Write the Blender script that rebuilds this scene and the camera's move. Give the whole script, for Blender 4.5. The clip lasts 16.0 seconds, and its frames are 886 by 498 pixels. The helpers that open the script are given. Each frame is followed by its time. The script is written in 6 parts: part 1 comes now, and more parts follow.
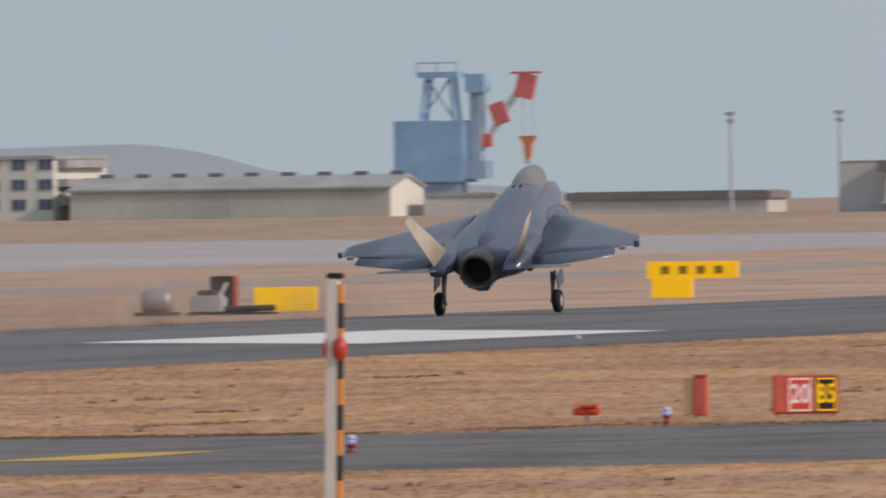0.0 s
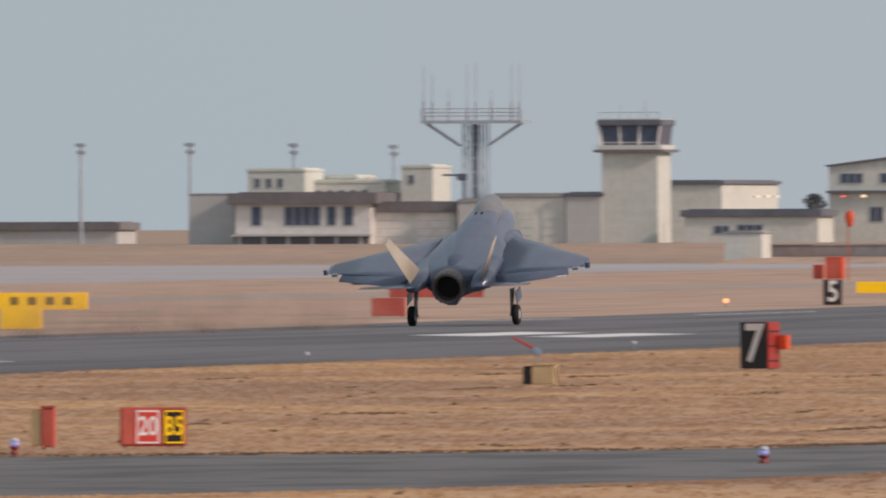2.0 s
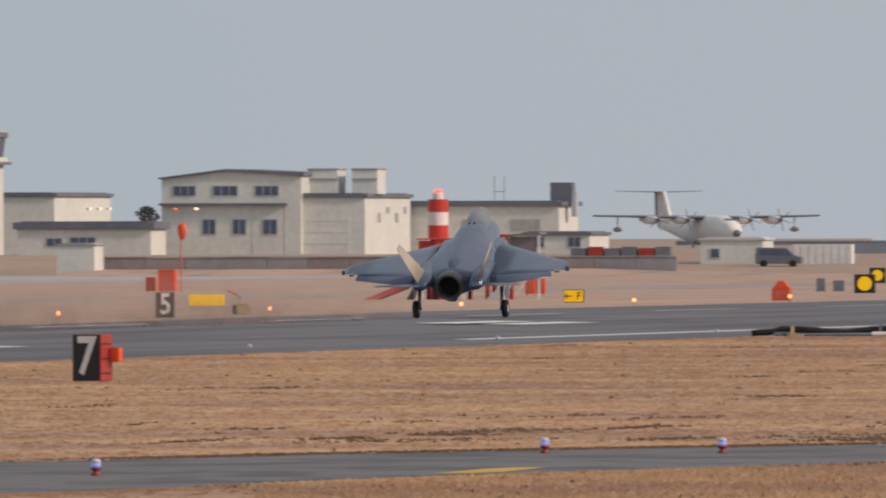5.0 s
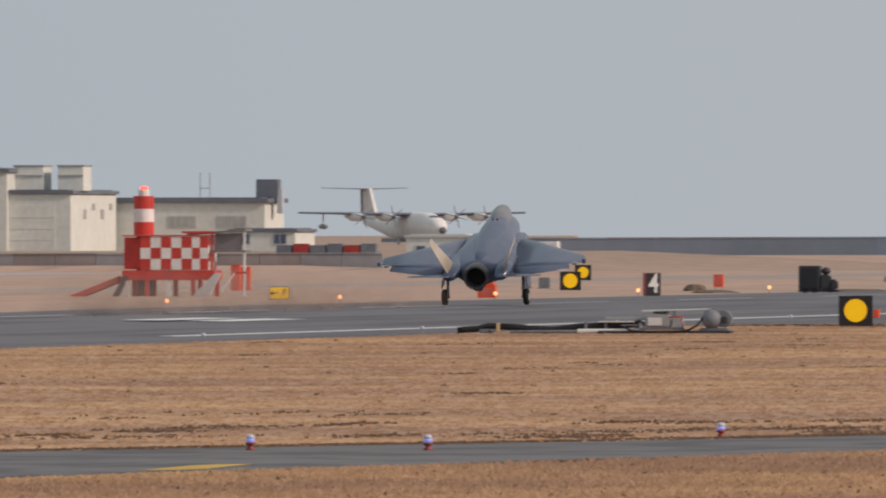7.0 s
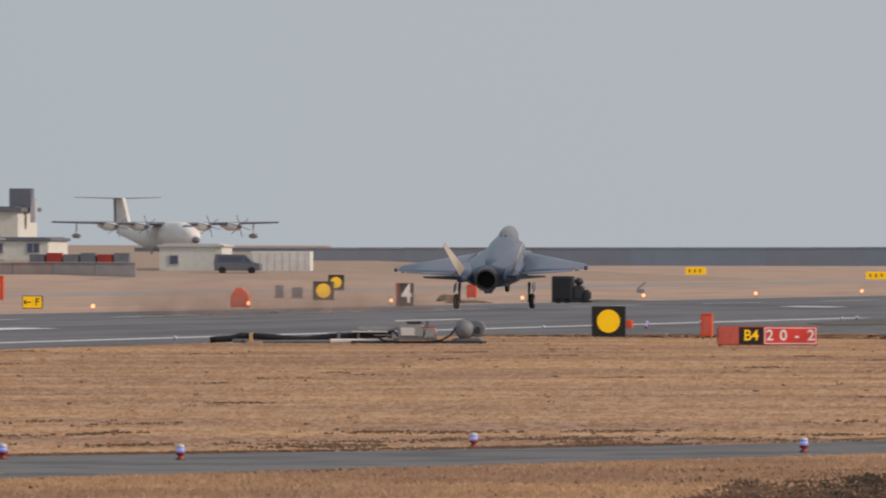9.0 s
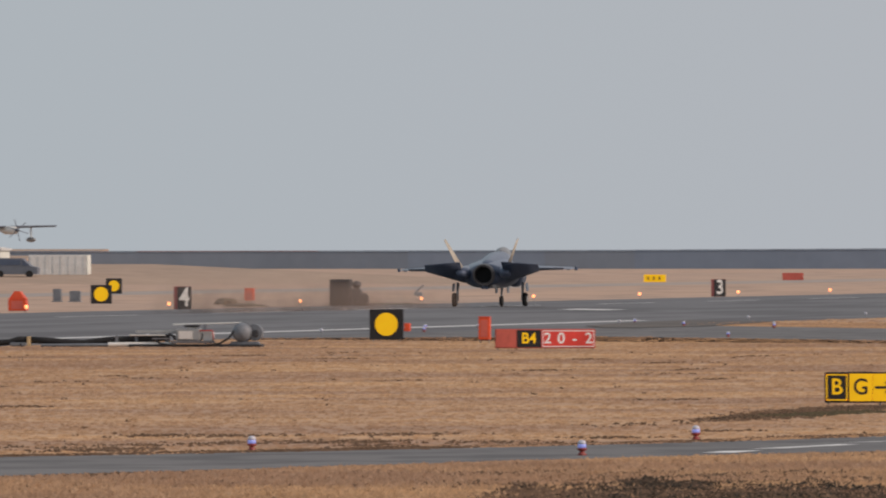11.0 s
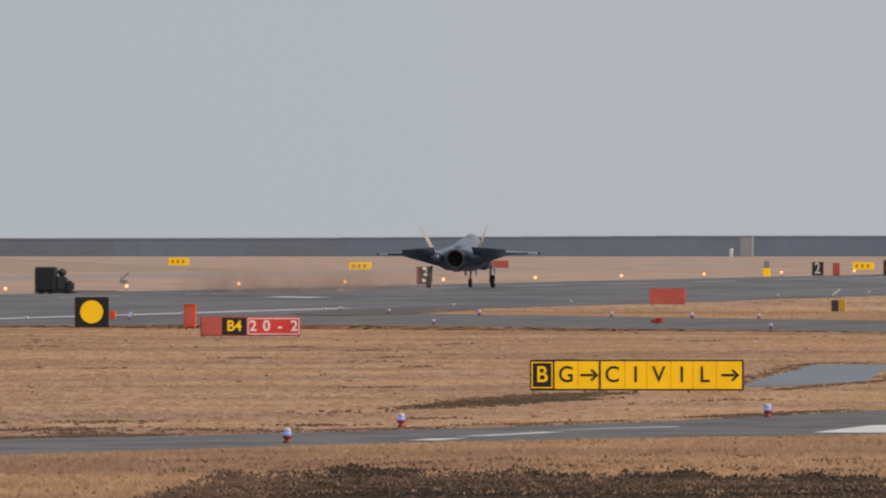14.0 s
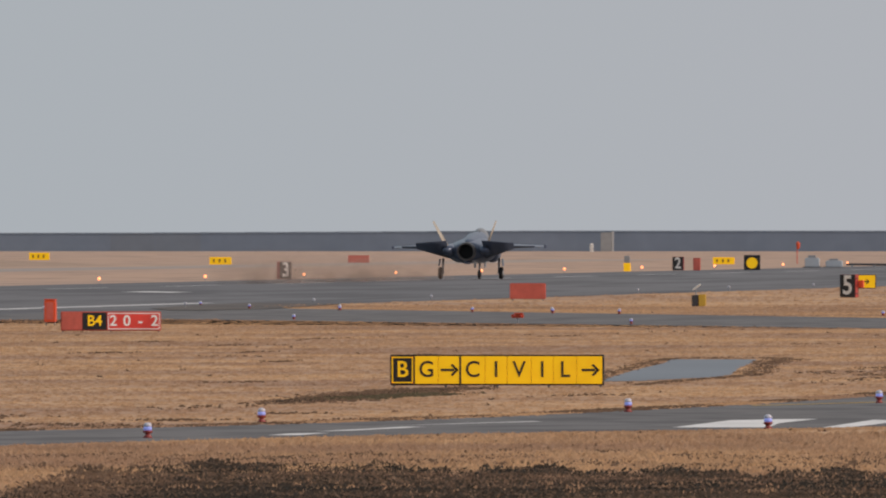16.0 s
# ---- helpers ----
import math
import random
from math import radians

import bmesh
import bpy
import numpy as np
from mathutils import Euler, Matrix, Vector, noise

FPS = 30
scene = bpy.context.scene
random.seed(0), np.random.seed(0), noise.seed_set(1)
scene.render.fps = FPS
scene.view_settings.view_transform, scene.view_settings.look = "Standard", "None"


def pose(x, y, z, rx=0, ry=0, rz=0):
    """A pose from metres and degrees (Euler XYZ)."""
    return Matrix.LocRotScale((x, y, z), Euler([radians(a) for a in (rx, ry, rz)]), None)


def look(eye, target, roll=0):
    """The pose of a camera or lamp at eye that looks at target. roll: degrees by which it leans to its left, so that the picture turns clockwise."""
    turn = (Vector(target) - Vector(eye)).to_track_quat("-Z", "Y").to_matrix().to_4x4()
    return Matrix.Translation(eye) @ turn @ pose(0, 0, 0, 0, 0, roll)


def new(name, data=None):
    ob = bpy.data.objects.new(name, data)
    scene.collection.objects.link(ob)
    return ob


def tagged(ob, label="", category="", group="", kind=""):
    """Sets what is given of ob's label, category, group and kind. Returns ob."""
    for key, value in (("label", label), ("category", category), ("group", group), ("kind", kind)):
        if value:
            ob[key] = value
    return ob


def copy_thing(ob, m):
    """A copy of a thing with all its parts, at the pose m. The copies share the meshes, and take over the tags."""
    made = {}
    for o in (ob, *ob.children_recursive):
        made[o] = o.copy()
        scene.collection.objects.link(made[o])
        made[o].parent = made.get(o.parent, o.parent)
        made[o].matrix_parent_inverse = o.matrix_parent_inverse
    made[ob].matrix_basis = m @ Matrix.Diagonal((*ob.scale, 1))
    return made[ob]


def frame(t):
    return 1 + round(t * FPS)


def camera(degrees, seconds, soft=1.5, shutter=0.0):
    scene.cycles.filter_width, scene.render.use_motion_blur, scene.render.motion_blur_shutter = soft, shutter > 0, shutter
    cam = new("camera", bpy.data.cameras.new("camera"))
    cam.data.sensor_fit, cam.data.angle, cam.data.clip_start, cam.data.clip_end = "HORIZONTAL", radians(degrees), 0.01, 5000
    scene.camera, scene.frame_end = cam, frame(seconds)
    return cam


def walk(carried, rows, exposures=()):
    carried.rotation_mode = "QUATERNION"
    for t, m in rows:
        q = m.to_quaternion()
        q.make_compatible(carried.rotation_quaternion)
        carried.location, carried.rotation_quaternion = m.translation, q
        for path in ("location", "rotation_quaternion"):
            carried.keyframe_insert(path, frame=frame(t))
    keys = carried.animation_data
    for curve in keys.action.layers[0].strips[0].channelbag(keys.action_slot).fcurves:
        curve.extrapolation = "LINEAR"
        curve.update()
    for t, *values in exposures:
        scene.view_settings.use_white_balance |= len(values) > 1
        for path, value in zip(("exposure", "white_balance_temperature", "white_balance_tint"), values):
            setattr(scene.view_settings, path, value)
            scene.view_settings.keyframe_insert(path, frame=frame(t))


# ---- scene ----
# Metres. +Y runs along the runway, the camera stands on a bank at the origin and pans.
EYE = (0.0, 0.0, 4.75)
cam = camera(2.1388, 16.0, soft=2.0, shutter=0.5)
PAN = [  # seconds, heading left of the runway, tilt, lean
    (0, 12.2190, -0.1439, 0.804),
    (0.5, 11.8200, -0.1226, 0.662),
    (1, 11.4273, -0.1052, 0.484),
    (1.5, 11.0330, -0.0919, 0.395),
    (2, 10.6495, -0.0809, 0.234),
    (2.5, 10.3065, -0.0739, 0.166),
    (3, 10.0050, -0.0722, 0.166),
    (3.5, 9.7416, -0.0721, 0.183),
    (4, 9.4932, -0.0641, 0.14),
    (4.5, 9.2535, -0.0576, 0.14),
    (6.8, 8.3960, -0.0645, 0.067),
    (7, 8.3278, -0.0645, 0.073),
    (7.5, 8.1640, -0.0597, 0.011),
    (8, 8.0106, -0.0500, -0.070),
    (8.5, 7.8659, -0.0426, -0.104),
    (9, 7.7319, -0.0407, -0.071),
    (11.3, 7.1128, -0.0339, -0.046),
    (11.5, 7.0577, -0.0353, -0.093),
    (12, 6.9242, -0.0378, -0.087),
    (12.5, 6.8006, -0.0440, -0.054),
    (13, 6.6858, -0.0502, -0.031),
    (13.5, 6.5798, -0.0564, -0.012),
    (14, 6.4838, -0.0626, 0.004),
    (14.5, 6.3958, -0.0684, 0.017),
    (15, 6.3122, -0.0727, -0.007),
    (15.5, 6.2312, -0.0749, -0.001),
    (16, 6.1468, -0.0750, 0.000),
]
walk(cam, [(t, pose(*EYE, 90 + tilt, lean, yaw)) for t, yaw, tilt, lean in PAN],
     [(0, 0.0, 6270, 13), (1.5, 0.0, 6350, 14), (4.0, 0.0, 6400, 14), (8.0, 0.0, 6410, 13), (15.0, 0.0, 6420, 12), (15.5, -0.06, 6420, 12), (16.0, -0.07, 6420, 12)])

# ---- light ----
SUN_TO = Vector((0.86, -0.18, 0.47)).normalized()
world = bpy.data.worlds.new("hazy_sky")
scene.world = world
world.use_nodes = True
wn, wl = world.node_tree.nodes, world.node_tree.links
wn.clear()
sky = wn.new("ShaderNodeTexSky")
sky.sky_type, sky.sun_disc = "NISHITA", False
sky.sun_elevation = math.asin(SUN_TO.z)
sky.sun_rotation = math.atan2(SUN_TO.x, SUN_TO.y)
sky.dust_density, sky.air_density = 3.0, 1.0
dim = wn.new("ShaderNodeMix")
dim.data_type, dim.blend_type = "RGBA", "MULTIPLY"
dim.inputs[0].default_value = 1.0
dim.inputs[7].default_value = (0.06, 0.06, 0.06, 1)
wl.new(sky.outputs[0], dim.inputs[6])
veil = wn.new("ShaderNodeMix")            # thick winter haze over the clear sky
veil.data_type = "RGBA"
veil.inputs[0].default_value = 0.93
# haze drifts slowly from greenish grey to pinkish grey
coord = wn.new("ShaderNodeTexCoord")
part_x = wn.new("ShaderNodeSeparateXYZ")
cloud = wn.new("ShaderNodeMapRange")
cloud.inputs[1].default_value, cloud.inputs[2].default_value = -0.21, -0.08
hue = wn.new("ShaderNodeMix")
hue.data_type = "RGBA"
hue.inputs[6].default_value = (0.409, 0.478, 0.504, 1)
hue.inputs[7].default_value = (0.479, 0.498, 0.522, 1)
wl.new(coord.outputs["Generated"], part_x.inputs[0])
wl.new(part_x.outputs[0], cloud.inputs[0])
wl.new(cloud.outputs[0], hue.inputs[0])
wl.new(dim.outputs[2], veil.inputs[6])
wl.new(hue.outputs[2], veil.inputs[7])
back = wn.new("ShaderNodeBackground")
back.inputs[1].default_value = 1.0
wout = wn.new("ShaderNodeOutputWorld")
wl.new(veil.outputs[2], back.inputs[0])
wl.new(back.outputs[0], wout.inputs[0])
sun_data = bpy.data.lights.new("sun", "SUN")
sun_data.energy, sun_data.angle, sun_data.color = 2.7, radians(6), (1.0, 0.79, 0.63)
sun = new("sun", sun_data)
sun.matrix_world = look((0, 0, 300), Vector((0, 0, 300)) - SUN_TO)


# ---- materials ----
def mat(name, col, rough=0.7, metal=0.0, var=0.12, grain=2.0, big=0.05, bump=0.15, col2=None, spread=0.5, glow=0.0, each=0.0, stretch=(1, 1, 1), streak=None):
    """Two scales of noise over a base colour; col2 is the second tone; each varies alike pieces."""
    m = bpy.data.materials.new(name)
    m.use_nodes = True
    n, l = m.node_tree.nodes, m.node_tree.links
    b = n["Principled BSDF"]
    b.inputs["Roughness"].default_value, b.inputs["Metallic"].default_value = rough, metal
    tc = n.new("ShaderNodeTexCoord")
    mp = n.new("ShaderNodeMapping")
    mp.inputs["Scale"].default_value = stretch
    l.new(tc.outputs["Object"], mp.inputs["Vector"])
    fine, wide = n.new("ShaderNodeTexNoise"), n.new("ShaderNodeTexNoise")
    fine.inputs["Scale"].default_value, fine.inputs["Detail"].default_value = grain, 6.0
    wide.inputs["Scale"].default_value, wide.inputs["Detail"].default_value = big, 4.0
    for t in (fine, wide):
        l.new(mp.outputs[0], t.inputs["Vector"])
    c2 = col2 or tuple(c * 0.72 for c in col)
    mix = n.new("ShaderNodeMix")
    mix.data_type = "RGBA"
    mix.inputs[6].default_value, mix.inputs[7].default_value = (*col, 1), (*c2, 1)
    rng = n.new("ShaderNodeMapRange")
    rng.inputs[1].default_value, rng.inputs[2].default_value = 0.5 - spread * 0.4, 0.5 + spread * 0.4
    l.new(wide.outputs[0], rng.inputs[0])
    l.new(rng.outputs[0], mix.inputs[0])
    br = n.new("ShaderNodeMapRange")
    br.inputs[1].default_value, br.inputs[2].default_value = 0.25, 0.75
    br.inputs[3].default_value, br.inputs[4].default_value = 1 - var, 1 + var
    l.new(fine.outputs[0], br.inputs[0])
    hsv = n.new("ShaderNodeHueSaturation")
    l.new(mix.outputs[2], hsv.inputs["Color"])
    last = br.outputs[0]
    if each:
        info = n.new("ShaderNodeObjectInfo")
        er = n.new("ShaderNodeMapRange")
        er.inputs[3].default_value, er.inputs[4].default_value = 1 - each, 1 + each
        l.new(info.outputs["Random"], er.inputs[0])
        mul = n.new("ShaderNodeMath")
        mul.operation = "MULTIPLY"
        l.new(last, mul.inputs[0])
        l.new(er.outputs[0], mul.inputs[1])
        last = mul.outputs[0]
    l.new(last, hsv.inputs["Value"])
    l.new(hsv.outputs[0], b.inputs["Base Color"])
    if streak:                             # long dark strands: colour, threshold, size, how much shorter along y
        tone, cut, size, along = streak
        sm, st = n.new("ShaderNodeMapping"), n.new("ShaderNodeTexNoise")
        sm.inputs["Scale"].default_value = (1, along, 1)
        st.inputs["Scale"].default_value, st.inputs["Detail"].default_value, st.inputs["Roughness"].default_value = size, 2.5, 0.5
        l.new(tc.outputs["Object"], sm.inputs["Vector"])
        l.new(sm.outputs[0], st.inputs["Vector"])
        sr, sx = n.new("ShaderNodeMapRange"), n.new("ShaderNodeMix")
        sr.inputs[1].default_value, sr.inputs[2].default_value, sr.inputs[4].default_value = cut, cut + 0.16, 0.75
        sx.data_type = "RGBA"
        sx.inputs[7].default_value = (*tone, 1)
        l.new(st.outputs[0], sr.inputs[0])
        l.new(sr.outputs[0], sx.inputs[0])
        l.new(mix.outputs[2], sx.inputs[6])
        l.new(sx.outputs[2], hsv.inputs["Color"])
    if bump:
        bp = n.new("ShaderNodeBump")
        bp.inputs["Strength"].default_value, bp.inputs["Distance"].default_value = bump, 0.02
        l.new(fine.outputs[0], bp.inputs["Height"])
        l.new(bp.outputs[0], b.inputs["Normal"])
    if glow:
        l.new(hsv.outputs[0], b.inputs["Emission Color"])
        b.inputs["Emission Strength"].default_value = glow
    return m


def islands(m, lo=0.7, hi=1.25):
    """Lets every clump of one mesh have its own brightness."""
    n, l = m.node_tree.nodes, m.node_tree.links
    b = n["Principled BSDF"]
    src = b.inputs["Base Color"].links[0].from_socket
    g = n.new("ShaderNodeNewGeometry")
    r = n.new("ShaderNodeMapRange")
    r.inputs[3].default_value, r.inputs[4].default_value = lo, hi
    l.new(g.outputs["Random Per Island"], r.inputs[0])
    h = n.new("ShaderNodeHueSaturation")
    l.new(src, h.inputs["Color"])
    l.new(r.outputs[0], h.inputs["Value"])
    l.new(h.outputs[0], b.inputs["Base Color"])
    return m


GRASS = mat("dry_turf", (0.555, 0.342, 0.184), 0.95, grain=0.4, big=0.06, var=0.16, col2=(0.37, 0.228, 0.145), spread=0.3, bump=0.0, stretch=(1, 0.7, 1), streak=((0.40, 0.25, 0.155), 0.54, 0.24, 0.75))
# beyond the runway, haze is put into the turf's colour: paler and pinker
FARTURF = mat("haze_paled_turf", (0.47, 0.315, 0.225), 0.95, grain=0.12, big=0.02, var=0.12, col2=(0.42, 0.295, 0.225), bump=0.05, stretch=(1, 0.25, 1), streak=((0.27, 0.195, 0.15), 0.51, 0.25, 0.12))
BLADES = islands(mat("dry_grass_blades", (0.575, 0.353, 0.189), 0.9, grain=0.4, big=0.06, var=0.16, col2=(0.38, 0.233, 0.147), spread=0.3, bump=0, stretch=(1, 0.7, 1), streak=((0.40, 0.25, 0.155), 0.54, 0.24, 0.75)), 0.82, 1.17)
# blades with upright normals stay fully lit, so shade is painted in near black
DITCH = islands(mat("shaded_ditch_weeds", (0.012, 0.011, 0.007), 0.9, grain=0.5, big=0.12, var=0.5, col2=(0.05, 0.032, 0.018), spread=0.4, bump=0, stretch=(1, 0.6, 1)), 0.6, 1.3)
WEEDS = islands(mat("dark_weeds", (0.19, 0.115, 0.07), 0.9, grain=1.5, big=0.2, var=0.3, col2=(0.12, 0.075, 0.045), bump=0), 0.8, 1.2)
# russet weeds, darkened further for the shade down in the ditch
RUSSET = islands(mat("russet_dead_weeds", (0.105, 0.06, 0.038), 0.9, grain=1.5, big=0.2, var=0.3, col2=(0.065, 0.042, 0.026), bump=0), 0.7, 1.3)
GREENISH = islands(mat("olive_weeds", (0.12, 0.098, 0.05), 0.9, grain=1.5, big=0.2, var=0.3, bump=0))
ASPHALT = mat("runway_asphalt", (0.155, 0.155, 0.165), 0.85, grain=1.2, big=0.03, var=0.12, col2=(0.12, 0.12, 0.13), bump=0.1, stretch=(1, 0.15, 1), streak=((0.07, 0.07, 0.078), 0.46, 0.22, 0.06))
TAXI = mat("taxiway_asphalt", (0.155, 0.15, 0.152), 0.85, grain=1.2, big=0.05, var=0.16, col2=(0.125, 0.12, 0.121), bump=0.1, stretch=(1, 0.4, 1), streak=((0.06, 0.058, 0.062), 0.46, 0.33, 0.4))
WORN = mat("bleached_asphalt", (0.30, 0.27, 0.255), 0.9, grain=0.4, big=0.02, var=0.15, col2=(0.38, 0.30, 0.25), bump=0.05, stretch=(1, 0.2, 1))
PATCH = mat("dark_patched_asphalt", (0.075, 0.066, 0.062), 0.85, grain=0.8, big=0.1, var=0.2, col2=(0.12, 0.10, 0.085), bump=0.05)
# blue is raised here to put distance haze into the apron's colour
CONCRETE = mat("apron_concrete", (0.41, 0.39, 0.405), 0.9, grain=0.5, big=0.01, var=0.08, col2=(0.36, 0.33, 0.33))
BANK = mat("bank_turf", (0.40, 0.285, 0.21), 0.95, grain=0.4, big=0.03, var=0.15, col2=(0.31, 0.225, 0.17))
LINE = mat("white_line_paint", (0.78, 0.78, 0.78), 0.7, grain=1.0, big=0.3, var=0.08, col2=(0.62, 0.62, 0.62))
LINE_Y = mat("yellow_line_paint", (0.62, 0.40, 0.05), 0.7, grain=1.0, big=0.3, var=0.12)
WATER = mat("still_water", (0.13, 0.15, 0.18), 0.35, var=0.05, bump=0.05)
WATER.node_tree.nodes["Principled BSDF"].inputs["Specular IOR Level"].default_value = 0.15
RED = mat("red_enamel", (0.62, 0.05, 0.035), 0.45, each=0.08, grain=4, big=1.0)
# glow added to brighten red panels and white letters; no lamp is behind them
REDGLOW = mat("glow_lifted_red_panel", (0.66, 0.055, 0.04), 0.45, grain=4, big=1.0, glow=0.22)
SIGNWHITE = mat("glow_lifted_white_lettering", (0.80, 0.79, 0.77), 0.5, grain=4, big=1.0, var=0.04, glow=0.22)
ORANGE = mat("signal_orange_paint", (0.80, 0.10, 0.03), 0.5, each=0.06, grain=4, big=1.0)
FADED = mat("faded_red_paint", (0.64, 0.135, 0.10), 0.6, grain=5, big=1.2)
# added glow lifts this yellow on signs, discs and posts that are no lamps
YELLOW = mat("glow_lifted_sign_yellow", (0.92, 0.55, 0.008), 0.45, grain=3, big=0.8, var=0.06, col2=(0.86, 0.49, 0.01), glow=0.32)
YELLOW.node_tree.nodes["Principled BSDF"].inputs["Specular IOR Level"].default_value = 0.2
BLACK = mat("sign_black", (0.018, 0.017, 0.02), 0.5, grain=4, big=1.0)
WHITE = mat("white_enamel", (0.78, 0.77, 0.75), 0.5, grain=4, big=1.0, col2=(0.68, 0.66, 0.63))
STEEL = mat("galvanised_steel", (0.36, 0.37, 0.39), 0.5, 0.5, grain=6, big=1.0)
DARK = mat("dark_machinery", (0.045, 0.047, 0.055), 0.6, grain=5, big=1.0)
RUBBER = mat("black_rubber", (0.02, 0.02, 0.022), 0.85, grain=8, big=2.0)
CREAMBOX = mat("cream_cabinet_paint", (0.66, 0.50, 0.29), 0.6, grain=4, big=1.0)
# far cream walls: lightened and cooled so the colour carries distance haze
CREAM = mat("hazed_cream_wall", (0.665, 0.685, 0.645), 0.85, grain=1.5, big=0.15, var=0.09, col2=(0.59, 0.61, 0.57))
MACHINE = mat("worn_machine_grey", (0.19, 0.21, 0.24), 0.6, grain=5, big=1.2, var=0.2)
# pale wall tone with its blue raised: distance haze in the colour
PALE = mat("pale_grey_wall", (0.55, 0.57, 0.58), 0.85, grain=1.5, big=0.15, var=0.05, col2=(0.48, 0.48, 0.47))
GREENWALL = mat("pale_green_sheet_wall", (0.52, 0.56, 0.50), 0.7, grain=1.0, big=0.1, var=0.05)
ROOF = mat("grey_roof_sheet", (0.16, 0.18, 0.22), 0.7, grain=1.5, big=0.2)
# these two roof tones are blued for distance haze as well
ROOFL = mat("light_roof_sheet", (0.38, 0.39, 0.40), 0.7, grain=1.5, big=0.2)
BROWNROOF = mat("brown_fascia", (0.21, 0.20, 0.21), 0.7, grain=1.5, big=0.2)
WINDOW = mat("window_glass_dark", (0.09, 0.12, 0.19), 0.3, var=0.05, grain=2, big=0.6, bump=0)
FENCE = mat("grey_block_wall", (0.34, 0.335, 0.35), 0.9, grain=1.0, big=0.1)
# both sea wall colours hold distance haze: bluer and lighter than the concrete
SEAWALL = mat("hazed_seawall_panel", (0.185, 0.235, 0.315), 0.85, grain=0.5, big=0.02, var=0.06, col2=(0.205, 0.255, 0.33), each=0.01)
SEAPALE = mat("pale_hazed_seawall_panel", (0.225, 0.27, 0.335), 0.85, grain=0.5, big=0.02, var=0.06, each=0.015)
# crane colours are paled: distance haze is mixed into the paint
BLUE = mat("haze_paled_crane_blue", (0.28, 0.48, 0.74), 0.6, grain=1.0, big=0.2, var=0.06)
FARBLUE = mat("haze_paled_blue_steel", (0.31, 0.44, 0.60), 0.6, grain=1.0, big=0.2, var=0.06)
FARRED = mat("haze_paled_red", (0.66, 0.17, 0.17), 0.6, grain=1.0, big=0.3)
FARORANGE = mat("haze_paled_orange", (0.70, 0.27, 0.12), 0.6, grain=1.0, big=0.3)
# woods painted pale blue: the air's haze is put into their colour
HILL = mat("haze_tinted_woods", (0.60, 0.73, 0.85), 1.0, grain=0.02, big=0.004, var=0.03, bump=0)
# mast steel lightened and blued to carry haze
MAST = mat("haze_paled_mast_steel", (0.48, 0.53, 0.59), 0.7, grain=1.0, big=0.2)
JET = mat("jet_grey_coating", (0.118, 0.146, 0.21), 0.28, 0.3, grain=3.0, big=0.6, var=0.08, col2=(0.088, 0.112, 0.168), bump=0.03)
JETEDGE = mat("jet_light_edge_coating", (0.25, 0.265, 0.29), 0.45, 0.1, grain=3.0, big=0.6, var=0.06, bump=0.03)
NOZZLE = mat("heat_stained_nozzle", (0.19, 0.17, 0.165), 0.5, 0.6, grain=6, big=2.0)
# canopy is paler than the skin: the sun's highlight is put into its colour
CANOPYSKIN = mat("sunlit_canopy_skin", (0.30, 0.305, 0.315), 0.34, 0.45, grain=3.0, big=0.6, var=0.05, bump=0.02)
# fins share the jet's dark coating; their sunlit look is painted in pale
FIN_SUNLIT = mat("sunlit_fin_coating", (0.52, 0.46, 0.37), 0.5, 0.05, grain=3.0, big=0.6, var=0.06, bump=0.03)
# near black, for the tailpipe's inside and the fan door slots
NEAR_BLACK = mat("near_black", (0.008, 0.008, 0.009), 0.9, grain=6, big=2.0)
STRUT = mat("white_gear_strut", (0.55, 0.55, 0.56), 0.45, 0.2, grain=8, big=2.0)
LAMP_W = mat("white_strobe", (1.0, 0.97, 0.9), 0.3, var=0, bump=0, glow=6.0)
LAMP_A = mat("amber_lamp", (1.0, 0.33, 0.12), 0.3, var=0, bump=0, glow=2.8)
LAMP_A2 = mat("warm_white_lamp", (1.0, 0.72, 0.45), 0.3, var=0, bump=0, glow=1.3)
LAMP_R = mat("red_lamp", (1.0, 0.10, 0.06), 0.3, var=0, bump=0, glow=2.2)
LAMP_B = mat("blue_lamp_lens", (0.30, 0.36, 0.85), 0.25, var=0, bump=0, glow=0.32)
GLASSWHITE = mat("frosted_lamp_dome", (0.62, 0.62, 0.72), 0.3, var=0.03, bump=0)


# ---- mesh helpers ----
def finish(name, bm, material, smooth=False):
    bmesh.ops.recalc_face_normals(bm, faces=bm.faces)
    me = bpy.data.meshes.new(name)
    bm.to_mesh(me)
    bm.free()
    me.materials.append(material)
    if smooth:
        me.shade_smooth()
    return me


def part(name, bm, material, parent, label="", smooth=False):
    """Links a bmesh, or an already made mesh, as one object under a thing or part."""
    ob = new(name, bm if isinstance(bm, bpy.types.Mesh) else finish(name, bm, material, smooth))
    ob.parent = parent
    return tagged(ob, label)


def thing(name, m, label, category, group=""):
    ob = new(name)
    ob.empty_display_size = 0.2
    ob.matrix_world = m
    return tagged(ob, label, category, group)


def setting(name, bm, material, label="", smooth=False):
    ob = new(name, finish(name, bm, material, smooth))
    return tagged(ob, label, kind="structure")


def box(bm, c, s, bev=0.0, rot=None):
    m = Matrix.Translation(c) @ (rot or Matrix.Identity(4)) @ Matrix.Diagonal((*s, 1))
    r = bmesh.ops.create_cube(bm, size=1, matrix=m)
    if bev:
        es = list({e for v in r["verts"] for e in v.link_edges})
        bmesh.ops.bevel(bm, geom=es, offset=bev, segments=2, affect="EDGES", clamp_overlap=True)
    return bm


